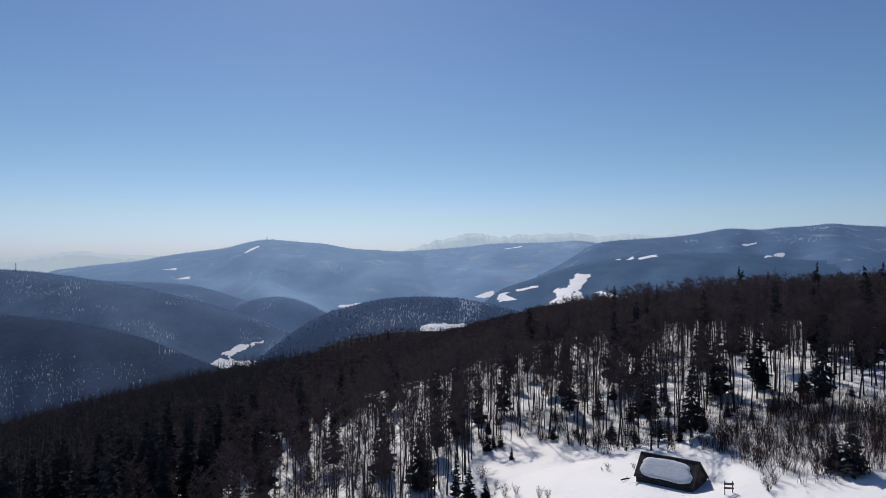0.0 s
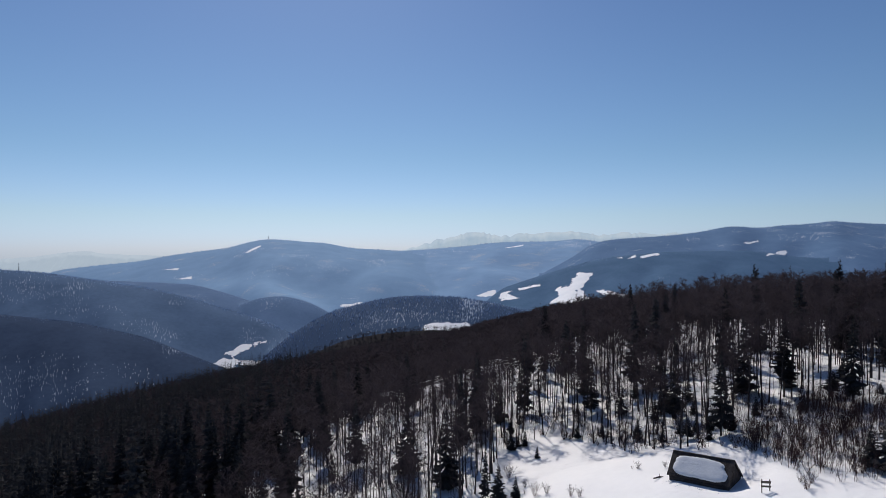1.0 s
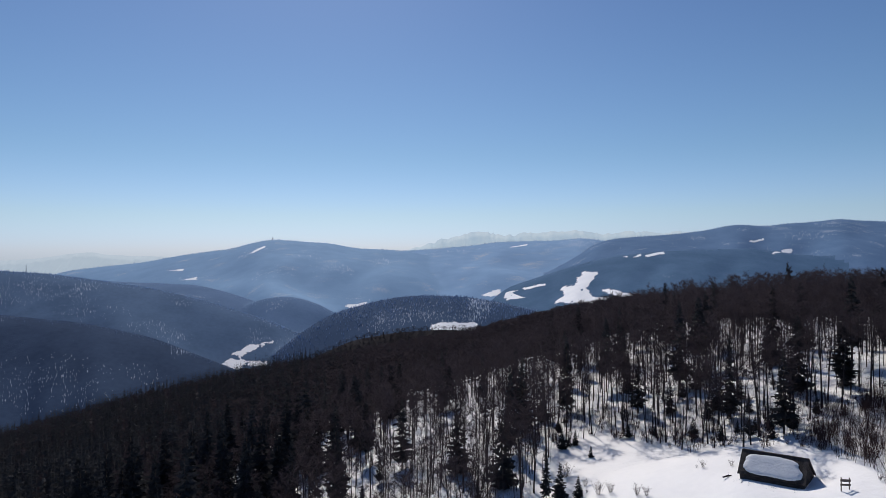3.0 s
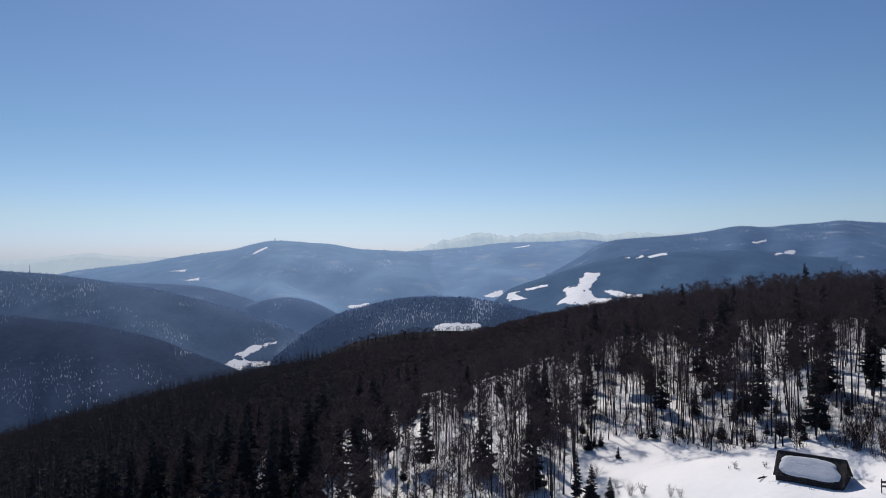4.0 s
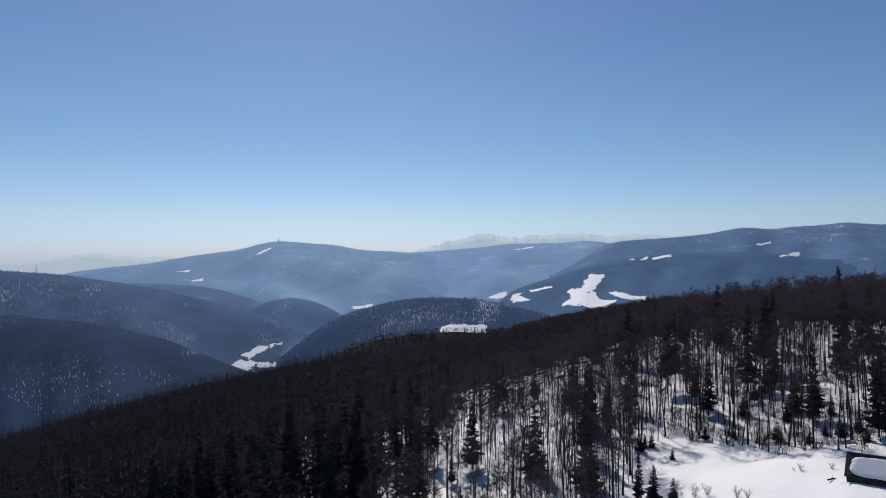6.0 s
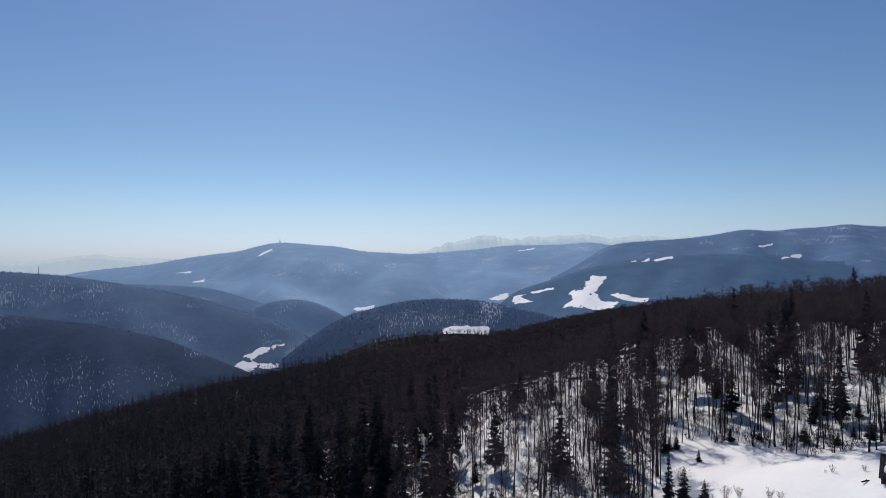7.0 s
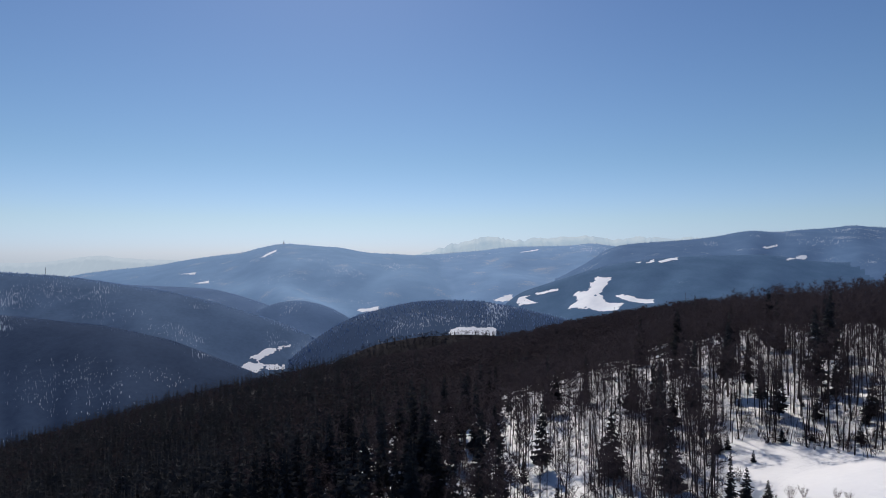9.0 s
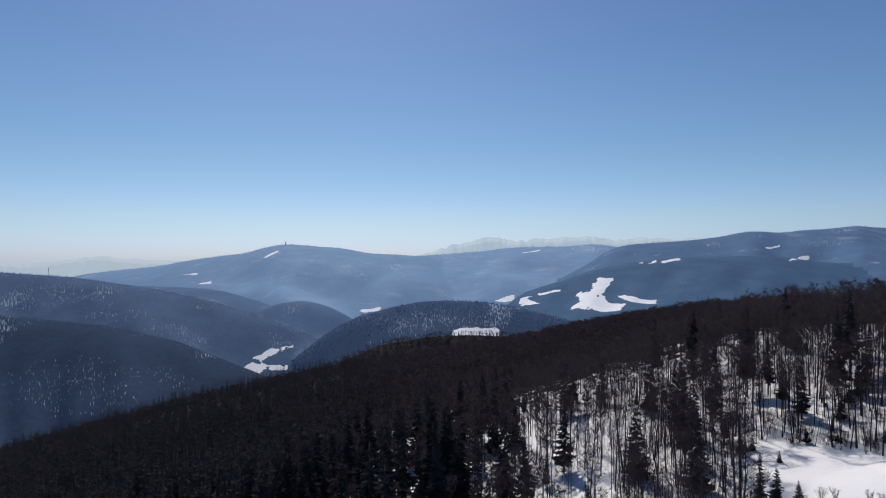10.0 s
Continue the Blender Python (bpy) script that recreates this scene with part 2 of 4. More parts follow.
# each hill: depth of its crest, front slope, back slope, then (bearing x/y, crest height) along the crest
HILLS = {
    "spur_near": (980, 0.30, 0.4, (-0.4, -400), (-0.3, -178), (-0.17, -121), (-0.095, -108), (-0.02, -104), (0.06, -108), (0.2, -120)),
    "hill_west_low": (1180, 0.42, 0.35, (-1.2, -60), (-0.9, -80), (-0.72, -101), (-0.6, -116), (-0.5, -142), (-0.42, -178), (-0.34, -215), (-0.28, -262), (-0.2, -330)),
    "hill_west": (1650, 0.42, 0.35, (-1.3, 10), (-0.9, -12), (-0.72, -30), (-0.66, -37), (-0.58, -56), (-0.5, -76), (-0.42, -105), (-0.36, -135), (-0.29, -172), (-0.24, -215), (-0.2, -262), (-0.1, -350)),
    "hill_centre": (1480, 0.36, 0.35, (-0.34, -300), (-0.28, -210), (-0.235, -162), (-0.19, -127), (-0.13, -103), (-0.085, -90), (-0.04, -88), (0.02, -91), (0.07, -103), (0.12, -121), (0.2, -150), (0.4, -230)),
    "hill_small": (2350, 0.4, 0.35, (-0.42, -290), (-0.36, -215), (-0.315, -168), (-0.27, -154), (-0.235, -170), (-0.2, -205), (-0.16, -270)),
    "hill_back_west": (2450, 0.33, 0.35, (-1.0, -70), (-0.72, -95), (-0.56, -101), (-0.48, -108), (-0.41, -118), (-0.36, -150), (-0.3, -200), (-0.22, -280)),
    "peak_range": (4200, 0.2, 0.3, (-1.2, -260), (-0.72, -200), (-0.66, -153), (-0.63, -118), (-0.57, -88), (-0.5, -60), (-0.45, -20), (-0.41, 3), (-0.355, 30), (-0.32, 72), (-0.288, 93), (-0.245, 78), (-0.19, 62), (-0.155, 28), (-0.115, 20), (-0.06, 5), (0.0, -70), (0.06, -150), (0.14, -260)),
    "range_centre": (4500, 0.2, 0.3, (-0.3, -400), (-0.2, -80), (-0.1, 0), (-0.03, 18), (0.04, 42), (0.08, 68), (0.13, 72), (0.18, 76), (0.22, 95), (0.25, 75), (0.3, 40), (0.4, -40), (0.6, -150)),
    "range_east": (3500, 0.30, 0.3, (0.05, -290), (0.09, -200), (0.14, -155), (0.2, -45), (0.245, 55), (0.275, 76), (0.34, 90), (0.385, 102), (0.428, 122), (0.46, 148), (0.49, 147), (0.515, 138), (0.55, 153), (0.6, 163), (0.635, 180), (0.67, 168), (0.73, 160), (0.9, 150), (1.3, 130)),
    "hill_east": (2800, 0.3, 0.35, (0.04, -290), (0.09, -160), (0.15, -105), (0.2, -62), (0.25, -27), (0.285, -11), (0.35, 7), (0.43, 12), (0.49, 15), (0.525, 5), (0.57, -14), (0.65, -26), (0.73, -40), (1.3, -60)),
}


def smooth(t):
    t = np.clip(t, 0, 1)
    return t * t * (3 - 2 * t)


def vnoise(x, y, seed=0):
    """Smooth value noise in -1..1 for arrays."""
    def lattice(i, j):
        n = np.sin(i * 127.1 + j * 311.7 + seed * 74.7) * 43758.5453
        return (n - np.floor(n)) * 2 - 1
    i, j = np.floor(x), np.floor(y)
    fx, fy = smooth(x - i), smooth(y - j)
    a, b, c, d = lattice(i, j), lattice(i + 1, j), lattice(i, j + 1), lattice(i + 1, j + 1)
    return (a * (1 - fx) + b * fx) * (1 - fy) + (c * (1 - fx) + d * fx) * fy


def home_hill(x, y):
    """The wooded hillside below the camera: it falls to the west and away."""
    rise = np.where(x < 45, 0.28 * x, 12.6 + 8 * (1 - np.exp(-np.maximum(x - 45, 0) * 0.035)))
    far = np.maximum(y - 120, 0)
    steady = np.clip(0.05 + 1.5e-4 * x, 0.01, 0.06)
    curve = np.clip(1.3e-4 + 5e-7 * x, 5e-5, 2e-4)
    bent = np.minimum(far, 600)
    d = steady * far + curve * bent ** 2 + curve * 1200 * (far - bent)
    brow = np.clip(y - 430, 0, 400)
    d = d + 5e-4 * brow ** 2
    bumps = 0.5 * vnoise(x / 14, y / 14, 1) + 0.18 * vnoise(x / 4.5, y / 4.5, 2)
    calm = 1 - 0.75 * np.exp(-(((x - 25) / 24) ** 2 + ((y - 90) / 22) ** 2))
    dip = 2.6 * np.exp(-((x - 23) / 18) ** 2 - ((y - 118) / 35) ** 2) * smooth((y - 86) / 14)
    slope = -10.5 + rise - d - dip + bumps * calm
    # the levelled spot on which the hut stands
    spot = smooth(1.6 - np.hypot((x - 29.3) / 5.5, (y - 78.6) / 4.5))
    return slope + spot * (-2.42 + 0.085 * (x - 29.3) - slope)


def hill_heights(x, y):
    u = (x + 0.6) / np.maximum(y, 1)
    out = []
    for k, (name, (depth, front, back, *crest)) in enumerate(HILLS.items()):
        c = np.array(crest)
        top = np.interp(u, c[:, 0], c[:, 1])
        soft = 0.0035 * depth
        top = (top + np.interp(u - 0.012, c[:, 0], c[:, 1]) + np.interp(u + 0.012, c[:, 0], c[:, 1])) / 3
        s = y - depth
        down = np.where(s < 0, -s * front, s * back)
        down = np.sqrt(down ** 2 + (soft * 1.5) ** 2) - soft * 1.5
        gully = vnoise(u * 9 + k * 3.1 + y / 900, y / 700, k) * 0.65 + vnoise(u * 24 + k - y / 500, y / 420, k + 20) * 0.35
        down = down * (1 + 0.24 * gully)
        out.append(top - down)
    return np.array(out)


def terrain(x, y):
    x, y = np.asarray(x, float), np.asarray(y, float)
    near = home_hill(x, y)
    hills = hill_heights(x, y)
    floor = VALLEY + 6 * vnoise(x / 180, y / 180, 9)
    far = np.maximum(hills.max(0), floor)
    return np.where(y > 500, np.maximum(near, far), np.maximum(near, floor))


# ---- ground: one sheet from behind the camera to the far ranges ----
def ground_rows():
    rows = list(np.arange(-260, 56, 14.0)) + list(np.arange(56, 240, 1.5)) + list(np.arange(240, 700, 7.0)) + list(np.arange(700, 4940, 36.0))
    return np.array(sorted(rows + [h[0] for h in HILLS.values()] + [4940]))


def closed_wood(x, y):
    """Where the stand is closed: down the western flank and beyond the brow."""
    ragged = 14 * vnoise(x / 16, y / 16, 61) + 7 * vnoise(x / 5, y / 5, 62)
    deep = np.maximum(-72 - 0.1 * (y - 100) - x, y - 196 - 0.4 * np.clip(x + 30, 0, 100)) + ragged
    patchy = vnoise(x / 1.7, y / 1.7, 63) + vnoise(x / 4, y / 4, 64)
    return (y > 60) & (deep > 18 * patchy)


SHEET = {}


def on_sheet(x, y):
    """The height of the ground sheet itself, between its rows and columns."""
    ys, us, z = SHEET["rows"], SHEET["columns"], SHEET["heights"]
    x, y = np.asarray(x, float), np.asarray(y, float)
    i = np.clip(np.searchsorted(ys, y) - 1, 0, len(ys) - 2)
    t = (y - ys[i]) / (ys[i + 1] - ys[i])
    q = ((x - XC) / np.maximum(y, 200) - us[0]) / (us[1] - us[0])
    j = np.clip(np.floor(q).astype(int), 0, len(us) - 2)
    w = np.clip(q - j, 0, 1)
    near, far = z[i, j] * (1 - w) + z[i, j + 1] * w, z[i + 1, j] * (1 - w) + z[i + 1, j + 1] * w
    return near * (1 - t) + far * t


def build_ground():
    ys = ground_rows()
    us = np.linspace(-1.3, 1.3, 350)
    wide = np.maximum(ys, 200)
    x = XC + us[None, :] * wide[:, None]
    y = np.repeat(ys[:, None], len(us), 1)
    z = terrain(x, y)
    SHEET["rows"], SHEET["columns"], SHEET["heights"] = ys, us, z
    r, c = z.shape
    i = np.arange((r - 1) * (c - 1))
    i = i // (c - 1) * c + i % (c - 1)
    faces = np.stack([i, i + 1, i + 1 + c, i + c], 1)
    # which hill each face belongs to picks its cover
    fx, fy = x.ravel()[faces].mean(1), y.ravel()[faces].mean(1)
    hills = hill_heights(fx, fy)
    owner = hills.argmax(0) + 2
    top = hills.max(0)
    owner[(fy <= 500) | (home_hill(fx, fy) >= top)] = 0
    owner[(owner > 0) & (top < VALLEY)] = list(HILLS).index("hill_west_low") + 2
    # bare needle litter under the closed wood, darkened to stand for the crowns' shade
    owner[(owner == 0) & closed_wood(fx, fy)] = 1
    verts = np.stack([x, y, z], -1).reshape(-1, 3)
    ob = mesh_object("ground", verts, faces, [SNOW, SHADED_LITTER] + [FAR[k] for k in HILLS], slots=owner)
    tagged(ob, "snow-covered hillside falling into wooded blue valleys and ranges", "ground", kind="structure")


build_ground()


def ridge_backdrop(name, depth, crest, jag, seed, mat, label):
    """A far range beyond the last hills: a solid ridge with a broken crest line."""
    c = np.array(crest)
    us = np.linspace(c[0, 0], c[-1, 0], 360)
    top = np.interp(us, c[:, 0], c[:, 1])
    peaks = 1 - np.abs(vnoise(us * 48, us * 0 + seed, seed)) * 2
    peaks2 = 1 - np.abs(vnoise(us * 130, us * 0 + seed + 5, seed + 1)) * 2
    top = top + jag * (0.6 * peaks + 0.6 * peaks2)
    rows = []
    for s, drop in ((-300, 300), (-190, 180), (-110, 96), (-50, 40), (0, 0), (14, 160), (24, 360)):
        wob = 10 * vnoise(us * 120, us * 0 + s, seed + 3) * (drop > 0)
        y = depth + s + wob * 0.5
        rows.append(np.stack([us * depth, y, top - drop * (1 + 0.25 * vnoise(us * 160, us * 0 + s * 0.3, seed + 4))], -1))
    v = np.concatenate(rows)
    n = len(us)
    i = np.arange((len(rows) - 1) * (n - 1))
    i = i // (n - 1) * n + i % (n - 1)
    ob = mesh_object(name, v, np.stack([i, i + 1, i + 1 + n, i + n], 1), mat)
    tagged(ob, label, "mountains", kind="structure")


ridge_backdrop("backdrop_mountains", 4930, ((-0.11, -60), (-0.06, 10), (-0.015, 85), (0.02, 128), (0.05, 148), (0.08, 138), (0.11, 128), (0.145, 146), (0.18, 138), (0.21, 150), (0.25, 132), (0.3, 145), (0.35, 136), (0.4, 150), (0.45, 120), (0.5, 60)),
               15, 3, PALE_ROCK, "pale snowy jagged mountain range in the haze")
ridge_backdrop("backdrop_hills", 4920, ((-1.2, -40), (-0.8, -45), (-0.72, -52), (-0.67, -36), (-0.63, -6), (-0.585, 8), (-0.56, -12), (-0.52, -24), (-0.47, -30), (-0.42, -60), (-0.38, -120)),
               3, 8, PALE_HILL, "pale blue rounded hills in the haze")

# snow-covered meadows on the far slopes, by their outlines in plan
MEADOWS = {
    "ski_run": ((406, 2402), (451, 2462), (469, 2564), (515, 2528), (557, 2622), (572, 2668), (636, 2608), (602, 2548), (561, 2492), (543, 2418), (557, 2366), (591, 2296), (568, 2242)),
    "ski_run_foot": ((595, 2412), (624, 2388), (649, 2322), (703, 2276), (687, 2226), (630, 2284), (603, 2342)),
    "village_field": ((250, 2740), (302, 2698), (272, 2692), (319, 2578), (246, 2638), (236, 2688)),
    "village_meadow": ((154, 3072), (221, 3092), (262, 3100), (250, 3020), (189, 3036)),
    "strip_meadow": ((318, 2704), (399, 2676), (415, 2668), (410, 2642), (324, 2674)),
    "clearing": ((-51, 1300), (-35, 1314), (21, 1336), (48, 1344), (58, 1338), (48, 1290), (20, 1255), (-40, 1250)),
    "river_bank": ((-542, 1380), (-527, 1418), (-502, 1432), (-505, 1444), (-521, 1434), (-522, 1452), (-506, 1484), (-494, 1512), (-482, 1510), (-486, 1488), (-502, 1452), (-497, 1428), (-482, 1432), (-486, 1410), (-500, 1380)),
    "river_bend": ((-482, 1512), (-455, 1550), (-453, 1540), (-478, 1506)),
    "river_field": ((-484, 1432), (-443, 1450), (-441, 1440), (-480, 1416)),
    "valley_field": ((-485, 2812), (-472, 2846), (-397, 2884), (-385, 2840), (-473, 2802)),
    "crest_glade": ((868, 2724), (978, 2780), (961, 2728), (874, 2694)),
    "crest_gap": ((812, 2716), (868, 2780), (853, 2722)),
    "crest_spot": ((773, 2750), (801, 2762), (792, 2722)),
    "east_glade": ((1437, 2724), (1614, 2984), (1683, 2998), (1671, 2978), (1444, 2714)),
    "upper_glade": ((1537, 3142), (1642, 3198), (1627, 3166), (1545, 3126)),
    "peak_strip": ((-1234, 3760), (-1213, 3826), (-1178, 3900), (-1159, 3838), (-1202, 3736)),
    "foot_strip": ((-1738, 3746), (-1616, 3704), (-1599, 3650)),
    "foot_field": ((-1525, 3474), (-1453, 3496), (-1425, 3428)),
    "range_strip": ((407, 4168), (488, 4230), (560, 4300), (538, 4224), (441, 4164)),
}
# thin stands where the snow shows between the trees: place, half widths across and down the slope, how many gaps and how long each
THIN_STANDS = (
    (-1087, 1542, 80, 62, 150, 11), (-868, 1470, 75, 25, 40, 10), (-706, 1420, 60, 25, 35, 10), (-675, 992, 85, 52, 140, 8), (-536, 1050, 35, 20, 22, 8), (-637, 948, 85, 28, 50, 8),
    (-67, 1364, 95, 55, 170, 13), (-167, 1354, 55, 35, 45, 12), (-950, 2310, 60, 20, 22, 14), (-647, 2280, 35, 42, 18, 18), (-1220, 3792, 70, 100, 26, 40), (-1483, 3488, 80, 50, 22, 30),
    (-655, 3328, 120, 75, 45, 30), (-414, 3678, 58, 95, 40, 45), (-924, 3182, 85, 85, 22, 30), (-851, 3570, 76, 85, 22, 35), (919, 4236, 110, 130, 90, 60), (-455, 2914, 90, 36, 40, 14),
    (2093, 3352, 55, 80, 40, 30), (1871, 3186, 100, 72, 40, 25), (1377, 3330, 47, 48, 15, 25), (77, 4252, 190, 60, 40, 30), (912, 2734, 50, 40, 14, 20), (1620, 3350, 40, 30, 12, 20),
)


def inside(poly, x, y):
    p = np.array(poly, float)
    hit = np.zeros(np.shape(x), bool)
    for (x0, y0), (x1, y1) in zip(p, np.roll(p, -1, 0)):
        cross = ((y0 > y) != (y1 > y)) & (x < (x1 - x0) * (y - y0) / (y1 - y0 + 1e-9) + x0)
        hit ^= cross
    return hit


def meadow(outline):
    """A sheet of snow laid on the slope, with a ragged wooded edge."""
    p = np.array(outline, float)
    lo, hi = p.min(0) - 12, p.max(0) + 12
    step = max((hi - lo).max() / 150, 1.6)
    gx, gy = np.meshgrid(np.arange(lo[0], hi[0], step), np.arange(lo[1], hi[1], step))
    wx = gx + step * 1.6 * vnoise(gx / step / 2.2, gy / step / 2.2, 31) + step * 3 * vnoise(gx / step / 9, gy / step / 9, 33)
    wy = gy + step * 2.4 * vnoise(gx / step / 2.2, gy / step / 2.2, 32) + step * 4 * vnoise(gx / step / 9, gy / step / 9, 34)
    keep = inside(outline, wx, wy)
    # lone groups of trees leave dark holes
    keep &= vnoise(gx / step / 4, gy / step / 7, 35) + 0.6 * vnoise(gx / step / 11, gy / step / 16, 36) > -1.15
    z = on_sheet(gx, gy) + 0.4
    r, c = gx.shape
    i = np.arange((r - 1) * (c - 1))
    i = i // (c - 1) * c + i % (c - 1)
    faces = np.stack([i, i + 1, i + 1 + c, i + c], 1)
    faces = faces[keep.ravel()[faces].sum(1) >= 3]
    used, back = np.unique(faces, return_inverse=True)
    ob = mesh_object("meadow", np.stack([gx, gy, z], -1).reshape(-1, 3)[used], back.reshape(-1, 4), FIELD_SNOW)
    tagged(ob, "snow-covered clearing among distant dark woods", "meadow", kind="structure")


for outline in MEADOWS.values():
    meadow(outline)


def gap_places():
    """Snowy gaps between the trunks of the thin stands: x, y, width and length down the slope."""
    rng = np.random.default_rng(71)
    rows = []
    for cx, cy, rx, ry, many, long in THIN_STANDS:
        n = 0
        while n < many * 1.8:
            a, q = rng.uniform(0, 6.28), 1.35 * rng.random() ** 0.8
            x, y = cx + rx * q * math.cos(a), cy + ry * q * math.sin(a)
            if vnoise(np.array(x / rx * 2.5), np.array(y / ry * 2.5), 72) + rng.uniform(-0.5, 0.9) < 0:
                continue
            rows.append((x, y, cy / 1080 * rng.uniform(0.15, 0.5) * (1 + 0.8 * (cy > 3000)), long * rng.uniform(0.3, 1.2)))
            n += 1
    return np.array(rows)


GAPS = gap_places()


def build_snow_gaps():
    v, f = [], []
    steps = np.linspace(-0.5, 0.5, 5)
    for k, (x, y, w, long) in enumerate(GAPS):
        wide = w * np.array((0.2, 0.8, 1.0, 0.6, 0.1))
        ys = y + steps * long
        mid = x + (x - XC) / y * steps * long + w * 0.6 * vnoise(steps * 3 + k, steps * 0 + k, 73)
        n = len(v)
        for side in (-0.5, 0.5):
            xs = mid + side * wide
            v += list(zip(xs, ys, on_sheet(xs, ys) + 0.35))
        f += [(n + i, n + 5 + i, n + 6 + i, n + 1 + i) for i in range(4)]
    ob = mesh_object("snow_gaps", v, f, HAZED_SNOW)
    tagged(ob, "small upright gaps of snow between distant trees", "snow", kind="stuff")


build_snow_gaps()


# ---- distant woods: every hill carries its own stand of small conifers ----
def conifer_far(sides, seed):
    rng = random.Random(seed)
    s = Soup()
    turn = rng.random() * 6
    for z0, z1, r in ((0.0, 0.62, 0.5), (0.38, 1.0, 0.33)):
        n = len(s.v)
        for j in range(sides):
            q = turn + 2 * math.pi * j / sides
            rr = r * rng.uniform(0.75, 1.2)
            s.v.append(np.array((rr * math.cos(q), rr * math.sin(q), z0 + rng.uniform(-0.04, 0.05))))
        s.v.append(np.array((rng.uniform(-0.05, 0.05), rng.uniform(-0.05, 0.05), z1)))
        for j in range(sides):
            s.f.append((n + j, n + (j + 1) % sides, n + sides))
    return s.arrays()


def broadleaf_far(seed):
    """A small far bare tree, one unit high."""
    v, f = beech_far(seed, 15.0, 22, 0.06, 2.6)
    return v / 15.0 * np.array((5.5, 5.5, 1)), f


FAR_SHAPES = [conifer_far(4, k) for k in range(6)]


def far_stand(name, spacing, height, reach, u_range, dense, thin=0.0, shapes=FAR_SHAPES, band=70):
    depth = HILLS[name][0]
    rng = np.random.default_rng(int(depth) + len(name))
    y0, y1 = depth - reach, depth + spacing * 1.5
    n = int((u_range[1] - u_range[0]) * depth * (y1 - y0) / spacing ** 2 * dense)
    u, y = rng.uniform(*u_range, n), rng.uniform(y0, y1, n)
    x = u * y
    own = hill_heights(x, y)
    mine = (own.argmax(0) == list(HILLS).index(name)) & (own.max(0) > home_hill(x, y)) & (y > 500)
    stand = vnoise(x / 90, y / 140, 41) * 0.6 + vnoise(x / 30, y / 60, 42) * 0.4
    mine &= stand > -0.5 + thin
    # deep in the closed woods the single trees merge; they stand out along the crests
    mine &= y > depth - band * rng.uniform(0.2, 1.0, len(x)) ** 2
    for outline in MEADOWS.values():
        mine &= ~inside(outline, x, y)
    for gx, gy, w, long in GAPS:
        mine &= (np.abs(x - gx - (gx - XC) / gy * (y - gy)) > w * 0.7) | (y > gy + 0.6 * long) | (y < gy - 0.6 * long - 0.6 * height)
    x, y = x[mine], y[mine]
    z = on_sheet(x, y) - 0.3
    h = height * rng.uniform(0.6, 1.2, len(x))
    kinds = rng.integers(0, len(shapes), len(x))
    places = list(zip(kinds, x, y, z, rng.uniform(0, 6.28, len(x)), h * rng.uniform(0.3, 0.45, len(x)), h))
    v, f = scattered(shapes, places)
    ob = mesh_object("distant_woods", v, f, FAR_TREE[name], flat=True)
    tagged(ob, "distant conifer woods with crowns painted paler against the light", "woods", kind="stuff")


# ---- trees of the near hillside ----
def unit(a):
    return a / (np.linalg.norm(a) + 1e-9)


